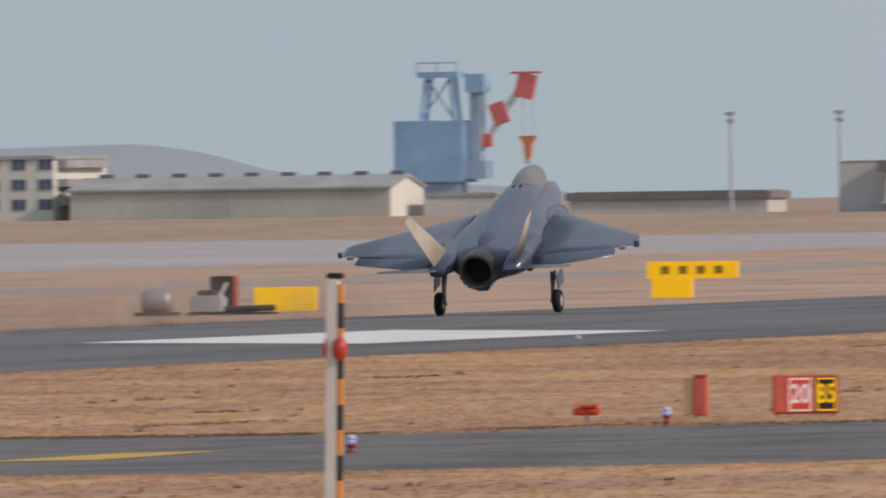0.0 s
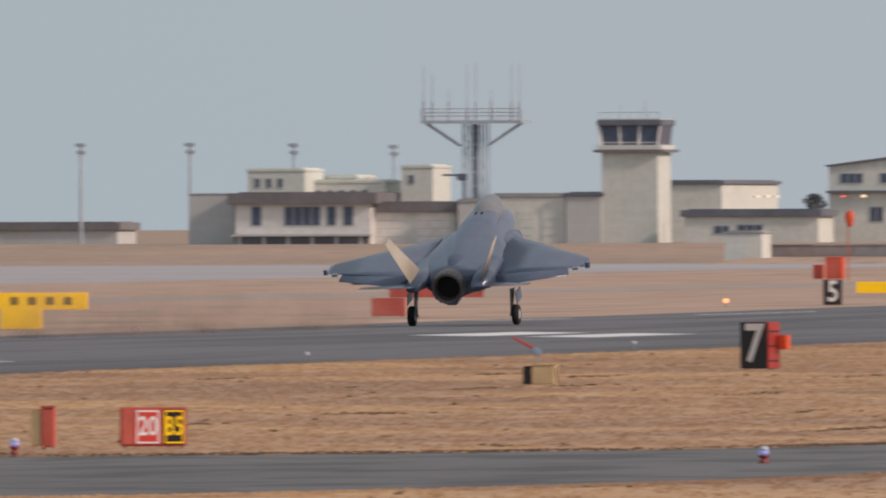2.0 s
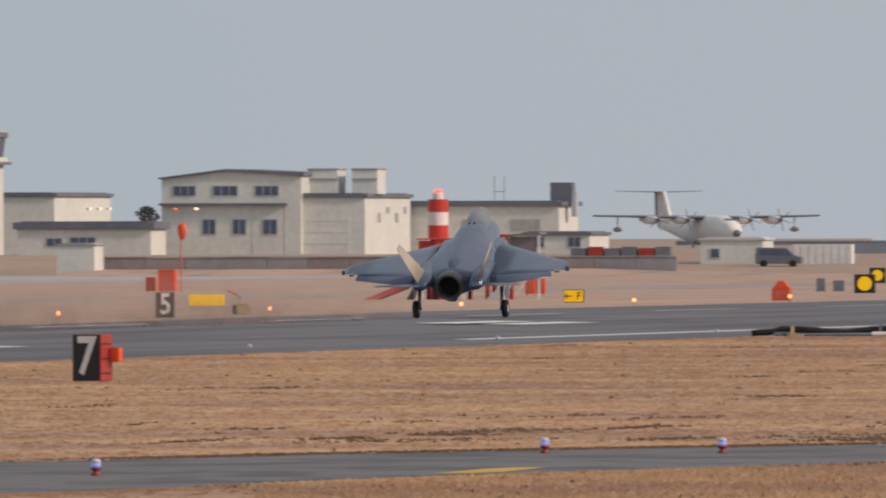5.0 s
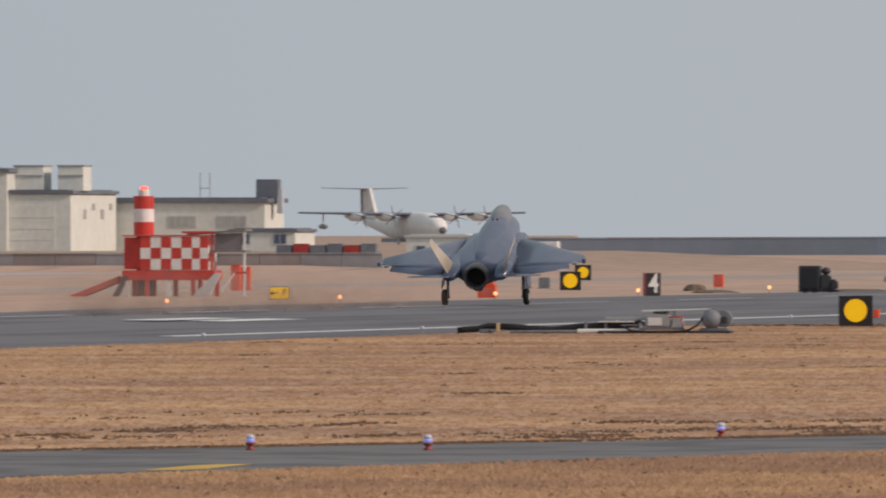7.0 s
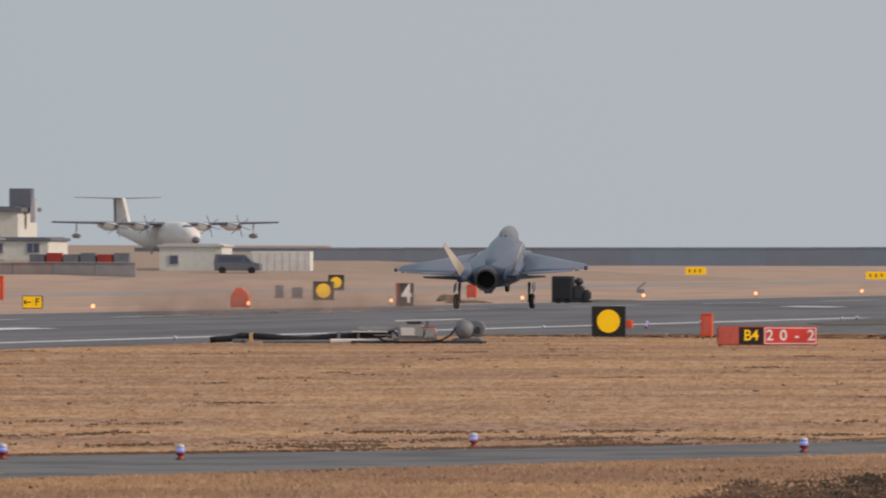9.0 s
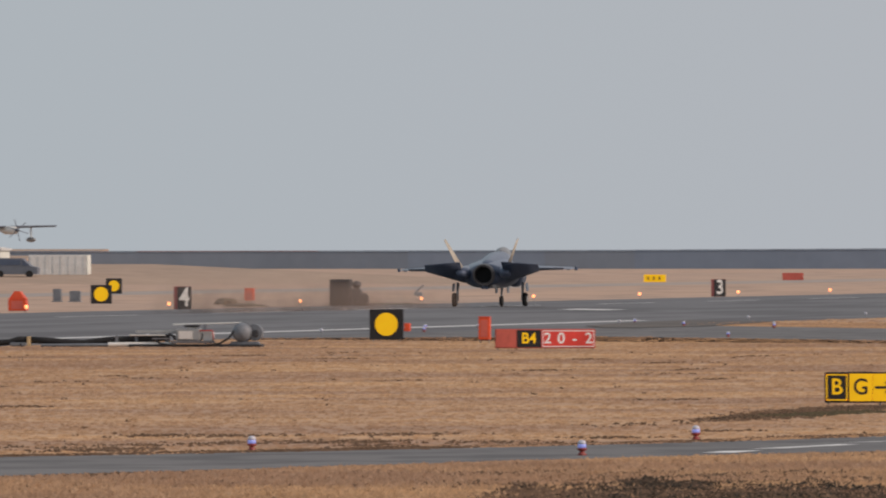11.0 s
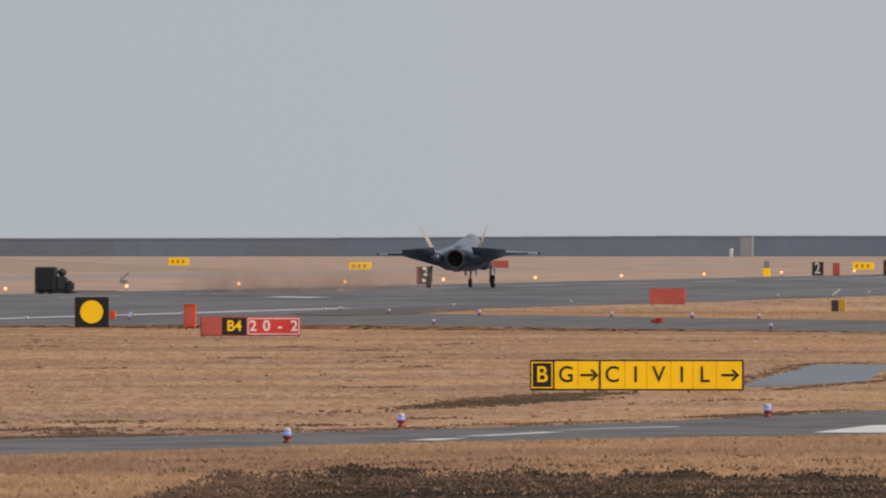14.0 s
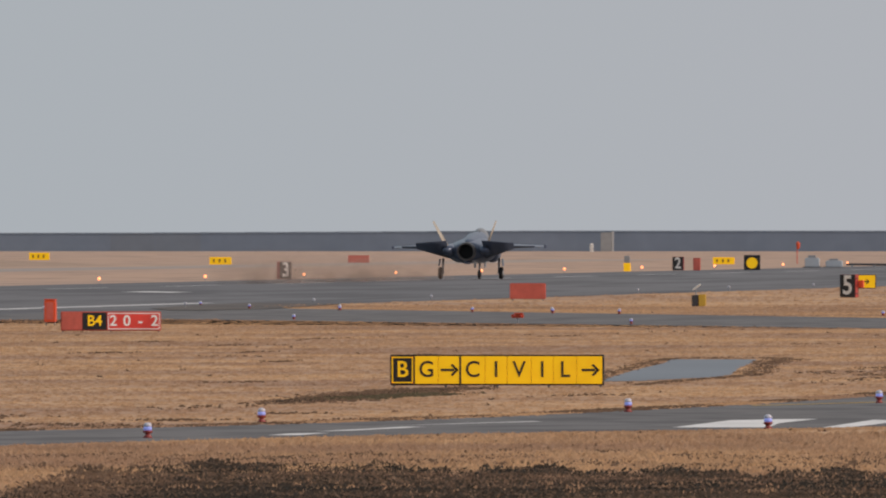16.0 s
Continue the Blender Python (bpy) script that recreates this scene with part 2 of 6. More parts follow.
def slab(x0, x1, y0, y1, z0, z1, bev=0.0, bm=None):
    bm = bm or bmesh.new()
    return box(bm, ((x0 + x1) / 2, (y0 + y1) / 2, (z0 + z1) / 2), (x1 - x0, y1 - y0, z1 - z0), bev)


def rod(bm, p, q, r, r2=None, seg=10):
    p, q = Vector(p), Vector(q)
    m = Matrix.Translation((p + q) / 2) @ (q - p).to_track_quat("Z", "Y").to_matrix().to_4x4()
    bmesh.ops.create_cone(bm, cap_ends=True, segments=seg, radius1=r, radius2=r if r2 is None else r2, depth=(q - p).length, matrix=m)
    return bm


def ball(bm, c, r, s=(1, 1, 1), seg=14):
    bmesh.ops.create_uvsphere(bm, u_segments=seg, v_segments=max(6, seg // 2), radius=r, matrix=Matrix.Translation(c) @ Matrix.Diagonal((*s, 1)))
    return bm


def prism(pts, axis, lo, hi, bm=None):
    """Extrudes a 2D outline along an axis: x (outline y,z), y (outline x,z) or z (outline x,y)."""
    bm = bm or bmesh.new()
    put = {"x": lambda p, k: (k, p[0], p[1]), "y": lambda p, k: (p[0], k, p[1]), "z": lambda p, k: (p[0], p[1], k)}[axis]
    a, b = [bm.verts.new(put(p, lo)) for p in pts], [bm.verts.new(put(p, hi)) for p in pts]
    bm.faces.new(a), bm.faces.new(b)
    for i in range(len(pts)):
        j = (i + 1) % len(pts)
        bm.faces.new((a[i], a[j], b[j], b[i]))
    return bm


def loft(rings, bm=None, caps=True):
    bm = bm or bmesh.new()
    vs = [[bm.verts.new(p) for p in r] for r in rings]
    for a, b in zip(vs, vs[1:]):
        for i in range(len(a)):
            j = (i + 1) % len(a)
            bm.faces.new((a[i], a[j], b[j], b[i]))
    if caps:
        bm.faces.new(vs[0]), bm.faces.new(vs[-1])
    return bm


def lathe(profile, axis="z", seg=20, at=(0, 0, 0)):
    rings = []
    for r, h in profile:
        ring = []
        for i in range(seg):
            u, v = r * math.cos(2 * math.pi * i / seg), r * math.sin(2 * math.pi * i / seg)
            p = {"z": (u, v, h), "y": (u, h, v), "x": (h, u, v)}[axis]
            ring.append((p[0] + at[0], p[1] + at[1], p[2] + at[2]))
        rings.append(ring)
    return loft(rings)


def tube(pts, r, seg=10):
    """One bent tube through points."""
    rings = []
    for i, p in enumerate(pts):
        a, b = Vector(pts[max(0, i - 1)]), Vector(pts[min(len(pts) - 1, i + 1)])
        q = (b - a).to_track_quat("Z", "Y")
        rings.append([tuple(Vector(p) + q @ Vector((r * math.cos(2 * math.pi * k / seg), r * math.sin(2 * math.pi * k / seg), 0))) for k in range(seg)])
    return loft(rings)


def lettering(name, text, size, material, parent, at, stretch=1.0, depth=0.006, bold=0.018):
    """Raised letters that face -Y, centred at a place on their thing."""
    cu = bpy.data.curves.new(name, "FONT")
    cu.body, cu.size, cu.extrude, cu.align_x, cu.align_y = text, size, depth, "CENTER", "CENTER"
    cu.offset = size * bold
    tmp = new(name, cu)
    bpy.context.view_layer.update()
    me = bpy.data.meshes.new_from_object(tmp)
    bpy.data.objects.remove(tmp)
    me.transform(Matrix.Translation(at) @ Matrix.Rotation(radians(90), 4, "X") @ Matrix.Diagonal((stretch, 1, 1, 1)))
    me.materials.clear()
    me.materials.append(material)
    return part(name, me, material, parent)


def inside(px, py, poly):
    ok = np.zeros(px.shape, bool)
    for (x0, y0), (x1, y1) in zip(poly, poly[1:] + poly[:1]):
        if y0 != y1:
            ok ^= ((y0 > py) != (y1 > py)) & (px < (x1 - x0) * (py - y0) / (y1 - y0) + x0)
    return ok


def smooth_line(pts, n=6):
    """A rounded polyline through the points."""
    out = []
    p = [pts[0]] + pts + [pts[-1]]
    for i in range(1, len(p) - 2):
        for k in range(n):
            t = k / n
            out.append(tuple(0.5 * (2 * p[i][j] + (p[i + 1][j] - p[i - 1][j]) * t + (2 * p[i - 1][j] - 5 * p[i][j] + 4 * p[i + 1][j] - p[i + 2][j]) * t * t
                       + (3 * p[i][j] - p[i - 1][j] - 3 * p[i + 1][j] + p[i + 2][j]) * t ** 3) for j in (0, 1)))
    return out + [pts[-1]]


# ---- ground ----
g = bmesh.new()
xs = [-6000, -1500, -700, -400, -300, -204, -150, -100, -60, -20, 100, 700, 6000]
ys = [-600, 200, 500, 800, 1200, 1800, 2600, 3600, 9000]
gv = [[g.verts.new((x, y, 0)) for x in xs] for y in ys]
for r0, r1 in zip(gv, gv[1:]):
    for i in range(len(xs) - 1):
        g.faces.new((r0[i], r0[i + 1], r1[i + 1], r1[i]))
setting("ground", g, GRASS, "dry tan winter turf of the airfield")

# runway with a crown; its near edge is at -150, its far edge at -204
CROWN = [(-208, 0.01), (-204, 0.06), (-190, 0.26), (-177, 0.45), (-164, 0.26), (-150, 0.06), (-146, 0.01)]
g = bmesh.new()
FAR_EDGE = [(-500, -188), (600, -189), (900, -191), (1100, -199), (1300, -208), (1800, -208), (2700, -208)]   # the far edge is drawn in at the near end to fit the camera's view
rv = []
for y, far in FAR_EDGE:
    low = float(np.interp(y, [950, 1250], [0.6, 1.0]))
    xz = [(max(x, far + 2.2 * i) if x < -180 else x, z * (low if x < -170 else 1.0)) for i, (x, z) in enumerate(CROWN)]
    rv.append([g.verts.new((x, y, z)) for x, z in xz])
for r0, r1 in zip(rv, rv[1:]):
    for i in range(len(CROWN) - 1):
        g.faces.new((r0[i], r0[i + 1], r1[i + 1], r1[i]))
setting("runway", g, ASPHALT, "worn grey asphalt runway with a low crown")


def crown(x):
    return float(np.interp(x, [c[0] for c in CROWN], [c[1] for c in CROWN]))


def paint(name, x0, x1, y0, y1, material=LINE, label=""):
    g = bmesh.new()
    n = 2
    cols = [x0 + (x1 - x0) * i / n for i in range(n + 1)]
    rows = [[g.verts.new((x, y, crown(x) + 0.012)) for x in cols] for y in (y0, y1)]
    for i in range(n):
        g.faces.new((rows[0][i], rows[0][i + 1], rows[1][i + 1], rows[1][i]))
    return setting(name, g, material, label)


paint("runway_edge_line", -152.4, -151.5, 960, 1290, label="thin white runway edge line")
paint("runway_aiming_mark", -163, -154, 700, 745, label="broad white aiming mark on the runway")
for k, (x0, x1, y0, y1) in enumerate([(-165, -162.2, 870, 893), (-160.6, -158, 870, 893), (-170, -168, 1060, 1084), (-167, -165, 1060, 1084), (-170, -167, 1400, 1411)]):
    paint("runway_touchdown_mark", x0, x1, y0, y1, label="white touchdown bar on the runway")
for y in range(940, 2300, 60):
    paint("runway_centre_dash", -177.4, -176.8, y, y + 30, label="white centre line dash, rubber-marked")

TAXI_FAR = smooth_line([(-215, 440), (-150, 446), (-102.2, 451.2), (-97.8, 457.3), (-93.1, 462.6), (-88.1, 467.0), (-83.3, 475), (-79.8, 488), (-75.5, 499.5), (-70.9, 510.6), (-66.5, 525.5), (-62.2, 545.0), (-58.8, 576.6), (-56.7, 632.7), (-57, 760)])
TAXI_NEAR = smooth_line([(-190, 370), (-130, 380), (-88.2, 388), (-83.6, 390.9), (-79.4, 394.5), (-76.0, 402.9), (-73.0, 414), (-70.9, 434), (-68.2, 451.0), (-64.9, 467.8), (-61.5, 486.2), (-57.7, 505.1), (-53.0, 520.2), (-47.8, 533.3), (-42, 560), (-36, 760)])
TAXI_POLY = TAXI_FAR + TAXI_NEAR[::-1]
EXIT_POLY = [(-151, 1080), (-132, 1104), (-90, 1014), (20, 860), (60, 960), (-99.8, 1122), (-141, 1235), (-147, 1262), (-151, 1300)]
POND_POLY = [(-69.2, 684), (-68.2, 686), (-67.6, 705), (-68.3, 716), (-70.6, 742), (-73.0, 772), (-74.7, 792), (-77.6, 792), (-76.2, 776), (-72.8, 730)]


def sheet(name, poly, z, material, label):
    g = bmesh.new()
    f = g.faces.new([g.verts.new((x, y, z)) for x, y in poly])
    bmesh.ops.triangulate(g, faces=[f])
    for f in g.faces:
        if f.normal.z < 0:
            f.normal_flip()
    me = bpy.data.meshes.new(name)
    g.to_mesh(me)
    g.free()
    me.materials.append(material)
    return tagged(new(name, me), label, kind="structure")


sheet("far_turf_ground", [(-187, 300), (-187.5, 600), (-189.5, 900), (-197.5, 1100), (-206, 1300), (-206, 2700), (-190, 3400), (-600, 3400), (-600, 300)], 0.008, FARTURF, "turf beyond the runway, haze put into its colour")
sheet("taxiway", TAXI_POLY, 0.008, TAXI, "grey asphalt taxiway that bends away")
sheet("exit_taxiway", EXIT_POLY, 0.008, TAXI, "grey asphalt exit taxiway beside a grass island")
sheet("pond_water", POND_POLY, 0.012, WATER, "shallow pool of rain water in the grass")
MARKS = [("white_taxi_mark", LINE, [(-52.3, 534), (-50.1, 534), (-50.9, 545), (-51.1, 557), (-52.0, 556), (-52.8, 553)]), ("white_taxi_mark", LINE, [(-59.2, 514), (-58.5, 514), (-58.5, 520), (-59.2, 518)]),
         ("white_taxi_mark", LINE, [(-59.2, 523), (-58.6, 525), (-58.0, 535), (-58.5, 535)]), ("white_taxi_mark", LINE, [(-59.0, 540), (-58.5, 541), (-56.8, 549), (-57.1, 550)]),
         ("yellow_taxi_line", LINE_Y, [(-56.5, 597), (-56.3, 596), (-53.4, 611), (-53.6, 612)]), ("white_taxi_mark", LINE, [(-48.9, 534), (-48.3, 534), (-48.6, 552), (-49.6, 555)]),
         ("yellow_taxi_mark", LINE_Y, [(-71.5, 448), (-70.9, 448.5), (-70.6, 451), (-71.1, 460), (-71.7, 459.5), (-71.9, 457)]), ("yellow_taxi_mark", LINE_Y, [(-97.6, 411), (-95.6, 412), (-96.0, 424), (-97.6, 423)]),
         ("yellow_taxi_line", LINE_Y, [(-152, 1180), (-148.5, 1170), (-146, 1180), (-148.5, 1179), (-151.5, 1190)])]
for nm, m, poly in MARKS:
    sheet(nm, poly, 0.016, m, "worn paint mark on the taxiway")
sheet("apron", [(-338, 900), (-338, 1500), (-350, 2010), (-352, 2270), (-900, 2270), (-900, 900)], 0.015, CONCRETE, "pale concrete apron beyond the runway")
sheet("far_taxiway", [(-262, 500), (-276, 500), (-278, 2700), (-262, 2700)], 0.015, WORN, "narrow asphalt way behind the runway")

g = bmesh.new()
rows = [[g.verts.new((x, y, crown(x) + 0.02)) for x in (a, max(a, -146.0), b)] for y, a, b in ((1206, -144.0, -142.2), (1228, -147.6, -141.2), (1262, -149.6, -143.0), (1300, -150.4, -146.0 + 0.5))]
for r0, r1 in zip(rows, rows[1:]):
    for k in range(2):
        g.faces.new((r0[k], r0[k + 1], r1[k + 1], r1[k]))
bmesh.ops.remove_doubles(g, verts=g.verts, dist=0.001)
setting("exit_patch", g, PATCH, "darker asphalt patch at the mouth of the exit")

# raised ground that carries the buildings, with a turf bank in front
g = bmesh.new()
prism([(-1500, 2345), (-345, 2345), (-476, 3350), (-700, 4980), (-1500, 4980)], "z", -0.5, 1.9, g)
loft([[(-1500, 2268, 0.02), (-1500, 2345, 1.9), (-1500, 2345, -0.5), (-1500, 2268, -0.5)], [(-325, 2268, 0.02), (-325, 2345, 1.9), (-325, 2345, -0.5), (-325, 2268, -0.5)],
      [(-285, 2268, 0.0), (-285, 2345, 0.02), (-285, 2345, -0.5), (-285, 2268, -0.5)]], g)
setting("building_terrace_ground", g, BANK, "low turf bank and terrace before the buildings")


# ---- the jet ----
def ring(y, w, z0, z1, n=24, p=2.4):
    """A rounded fuselage section, flatter where p is higher."""
    out, c, h = [], (z0 + z1) / 2, (z1 - z0) / 2
    for i in range(n):
        a = 2 * math.pi * i / n
        ca, sa = math.cos(a), math.sin(a)
        out.append((w * math.copysign(abs(ca) ** (2 / p), ca), y, c + h * math.copysign(abs(sa) ** (2 / p), sa)))
    return out


def chined(y, w, zc, zt, zb, pt=1.55, pb=2.6, n=32):
    """A fuselage section with a chine at zc: sloping shoulders above, a full belly below."""
    out = []
    for i in range(n):
        a = 2 * math.pi * i / n
        ca, sa = math.cos(a), math.sin(a)
        p, h = (pt, zt - zc) if sa >= 0 else (pb, zc - zb)
        out.append((w * math.copysign(abs(ca) ** (2 / p), ca), y, zc + h * math.copysign(abs(sa) ** (2 / p), sa)))
    return out


def sector(r, half, n=10):
    """A curved lens on a drum, half degrees to each side of -Y."""
    arc = [radians(half * (2 * k / n - 1)) for k in range(n + 1)]
    pts = [(r * math.sin(a), -r * math.cos(a)) for a in arc] + [(0.88 * r * math.sin(a), -0.88 * r * math.cos(a)) for a in reversed(arc)]
    return prism(pts, "z", -r * 0.85, r * 0.85)


def plane_surface(root, tip, t_root, t_tip, n=7):
    """A thin lifting surface between two chords; each chord: leading point, trailing point. Lens-shaped section."""
    rings = []
    for (le, te), th in ((root, t_root), (tip, t_tip)):
        le, te = Vector(le), Vector(te)
        chord = (te - le)
        span = (Vector(tip[0]) + Vector(tip[1]) - Vector(root[0]) - Vector(root[1])).normalized()
        up = chord.normalized().cross(span).normalized()
        top = [le + chord * k / n + up * th * 2 * math.sqrt(k / n) * (1 - k / n) for k in range(n + 1)]
        bot = [le + chord * k / n - up * th * 1.4 * math.sqrt(k / n) * (1 - k / n) - up * 0.012 for k in range(n, -1, -1)]
        rings.append([tuple(p) for p in top + bot])
    return loft(rings)


def fighter_jet():
    jet = thing("fighter_jet", pose(-177, 900, 0.45), "grey twin-finned fighter jet rolling out on the runway", "jet")
    fus = loft([chined(11.0, 0.05, 1.83, 1.88, 1.78), chined(10.3, 0.34, 1.80, 2.06, 1.52), chined(9.3, 0.60, 1.85, 2.34, 1.32), chined(8.2, 0.78, 1.92, 2.56, 1.18),
                chined(7.0, 0.92, 1.98, 2.70, 1.08), chined(5.6, 1.08, 2.02, 2.84, 1.04), chined(4.2, 1.30, 2.05, 2.98, 1.02), chined(2.4, 1.62, 2.10, 2.98, 1.02),
                chined(0.6, 1.78, 2.12, 2.88, 1.08), chined(-0.8, 1.62, 2.10, 2.76, 1.20), chined(-1.8, 1.20, 2.05, 2.68, 1.34, 1.8, 2.2), chined(-2.6, 0.74, 2.0, 2.62, 1.38, 2.0, 2.0)])
    flaps = []
    body = part("fuselage", fus, JET, jet, smooth=True)
    hump = loft([ring(7.6, 0.3, 2.4, 2.7, p=2), ring(6.2, 0.56, 2.3, 3.12, p=2), ring(5.2, 0.66, 2.2, 3.22, p=2), ring(3.6, 0.72, 2.2, 3.2, p=2.2),
                 ring(1.6, 0.62, 2.2, 3.1, p=2.2), ring(-0.6, 0.46, 2.1, 2.88, p=2.0), ring(-2.0, 0.34, 2.1, 2.68, p=2.0)])
    part("spine", hump, JET, jet, "raised dorsal spine behind the cockpit", smooth=True)
    can = ball(bmesh.new(), (0, 6.55, 2.68), 1.0, (0.56, 2.1, 0.74), 28)
    part("canopy", can, CANOPYSKIN, jet, "canopy, lightened to carry the sun's highlight", smooth=True)
    part("canopy_arch", loft([ring(5.45, 0.56, 2.4, 3.20, p=2), ring(5.3, 0.58, 2.4, 3.22, p=2)]), JET, body)
    # two dark slots of the fan doors
    for s in (-1, 1):
        part("fan_door_slot", box(bmesh.new(), (0.12 * s, 4.75, 3.19), (0.09, 0.34, 0.08), 0.02), NEAR_BLACK, body, "dark slot behind the cockpit")
    for s in (-1, 1):
        part("wing", plane_surface(((1.5 * s, 4.4, 2.30), (1.5 * s, -1.75, 2.16)), ((5.2 * s, 0.35, 2.30), (5.2 * s, -1.15, 2.25)), 0.17, 0.05), JET, jet, smooth=True)
        part("wing_tip", plane_surface(((5.2 * s, 0.35, 2.30), (5.2 * s, -1.15, 2.25)), ((5.33 * s, 0.0, 2.30), (5.33 * s, -1.1, 2.25)), 0.05, 0.02), JET, jet)
        flap = part("flaperon", plane_surface(((0, 0, 0), (0, -0.95, 0)), ((2.93 * s, 0, 0.05), (2.93 * s, -0.55, 0.05)), 0.06, 0.04), JET, jet, "drooped trailing-edge flaperon", smooth=True)
        flaps.append((flap, s))
        part("wing_marking", box(bmesh.new(), (4.95 * s, -1.28, 2.235), (0.22, 0.26, 0.09)), JETEDGE, jet, "pale square at the wing tip")
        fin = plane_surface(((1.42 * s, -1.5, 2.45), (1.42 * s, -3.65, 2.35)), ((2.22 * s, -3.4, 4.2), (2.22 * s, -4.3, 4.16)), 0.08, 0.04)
        part("fin", fin, FIN_SUNLIT, jet, "canted tail fin", smooth=True)
        part("tail_boom", loft([ring(0.2, 0.5, 1.55, 2.5, p=2.6), ring(-2.0, 0.46, 1.75, 2.46, p=2.6), ring(-3.7, 0.28, 1.98, 2.34, p=2.6)]), JET, jet, smooth=True)
        duct = part("intake_duct", loft([ring(6.0, 0.36, 1.25, 2.18, p=2.6), ring(4.8, 0.50, 1.10, 2.36, p=2.4), ring(3.4, 0.54, 1.06, 2.42, p=2.3), ring(1.4, 0.40, 1.2, 2.3, p=2.2)]), JET, jet, smooth=True)
        duct.location.x = 1.16 * s
        part("intake_lip", loft([ring(6.06, 0.34, 1.27, 2.16, p=2.6), ring(5.94, 0.372, 1.24, 2.195, p=2.6)]), JETEDGE, duct, "pale intake lip")
    booms = [o for o in jet.children if o.name.startswith("tail_boom")]
    for s, o in zip((-1, 1), booms):
        o.location.x = 1.32 * s
    noz = lathe([(0.68, -2.5), (0.66, -2.9), (0.59, -3.25), (0.54, -3.27), (0.53, -3.1), (0.47, -2.6), (0.02, -2.2)], "y", 30, (0, 0, 2.0))
    nozzle = part("nozzle", noz, NOZZLE, jet, "dark heat-stained engine nozzle", smooth=True)
    for k in range(18):
        a = 2 * math.pi * k / 18
        part("nozzle_petal", box(bmesh.new(), (0.615 * math.cos(a), -3.02, 2.0 + 0.615 * math.sin(a)), (0.035, 0.5, 0.17), 0.01, Matrix.Rotation(-a, 4, "Y")), NOZZLE, nozzle)
    part("tailpipe", lathe([(0.48, -2.75), (0.46, -2.72), (0.02, -2.7)], "y", 24, (0, 0, 2.0)), NEAR_BLACK, nozzle, "black inside of the tailpipe")
    part("tail_hook_fairing", box(bmesh.new(), (0, -1.7, 1.22), (0.5, 1.6, 0.2), 0.06), JET, jet)
    stabs, legs, strobes = [], [], []
    for s in (-1, 1):
        st = part("stabilator", plane_surface(((0.0, 1.35, 0), (0.0, -1.6, 0)), ((2.2 * s, -0.25, 0), (2.2 * s, -1.2, 0)), 0.06, 0.03), JET, jet, "all-moving tailplane", smooth=True)
        st.location = (1.25 * s, -3.0, 2.10)
        stabs.append((st, s))
        leg = bmesh.new()
        rod(leg, (0, 0.25, 1.45), (0, 0, 0.42), 0.075)
        rod(leg, (0, 0.75, 1.35), (0, 0.05, 0.6), 0.045)
        rod(leg, (-0.10 * s, 0, 0.42), (0.24 * s, 0, 0.42), 0.06)
        gear = part("main_gear", leg, STRUT, jet, "pale main landing gear leg", smooth=True)
        gear.location = (1.98 * s, 0, 0)
        wheel = part("wheel", lathe([(0.2, -0.13), (0.36, -0.14), (0.42, -0.08), (0.42, 0.08), (0.36, 0.14), (0.2, 0.13)], "x", 22, (0.17 * s, 0, 0.42)), RUBBER, gear, "black tyre", smooth=True)
        hub = part("wheel_hub", lathe([(0.02, -0.15), (0.2, -0.142), (0.2, 0.142), (0.02, 0.15)], "x", 14, (0.17 * s, 0, 0.42)), STRUT, gear)
        part("gear_door", box(bmesh.new(), (0.26 * s, 0.3, 1.16), (0.035, 1.1, 0.5), 0.015, Matrix.Rotation(radians(-6 * s), 4, "Y")), JET, gear, "open gear door")
        legs.append((gear, s))
        # a flashing strobe, imitated by one lit sector turning in a dark drum
        size = 0.10 if s < 0 else 0.12
        beacon = part("wing_tip_light", lathe([(0.02, -size), (0.86 * size, -0.95 * size), (0.86 * size, 0.95 * size), (0.02, size)], "z", 20), JET, jet, "white wing tip strobe, flashed by a turning lens")
        part("lens", sector(size, 52), LAMP_W, beacon, "bright white lens")
        strobes.append((beacon, s))
    leg = bmesh.new()
    rod(leg, (0, 5.9, 1.4), (0, 5.7, 0.3), 0.06)
    rod(leg, (0, 6.7, 1.3), (0, 5.75, 0.62), 0.04)
    nose = part("nose_gear", leg, STRUT, jet, "pale nose gear leg", smooth=True)
    nose.location.z = -0.15
    part("nose_wheel", lathe([(0.15, -0.1), (0.26, -0.11), (0.31, -0.06), (0.31, 0.06), (0.26, 0.11), (0.15, 0.1)], "x", 20, (0.0, 5.7, 0.31)), RUBBER, nose, "black nose tyre", smooth=True)
    for s in (-1, 1):
        part("nose_gear_door", box(bmesh.new(), (0.36 * s, 6.2, 1.0), (0.03, 1.1, 0.45), 0.01), JETEDGE, nose)
    return jet, stabs, legs, flaps, strobes


the_jet, the_stabs, the_legs, the_flaps, the_strobes = fighter_jet()

# ---- signs and lamps of the field ----
def post(parent, x, z, y=0.0, r=0.03, material=STEEL):
    return part("post", rod(bmesh.new(), (x, y, 0), (x, y, z), r), material, parent)


def arrow(parent, x, z, size, material, y):
    g = prism([(x - size * 0.5, z - abs(size) * 0.075), (x + size * 0.3, z - abs(size) * 0.075), (x + size * 0.3, z + abs(size) * 0.075), (x - size * 0.5, z + abs(size) * 0.075)], "y", y - 0.008, y)
    for s in (-1, 1):
        box(g, (x + size * 0.32, y - 0.004, z + s * size * 0.14), (abs(size) * 0.52, 0.012, abs(size) * 0.14), 0, Matrix.Rotation(radians(45 * s), 4, "Y"))
    return part("arrow", g, material, parent)


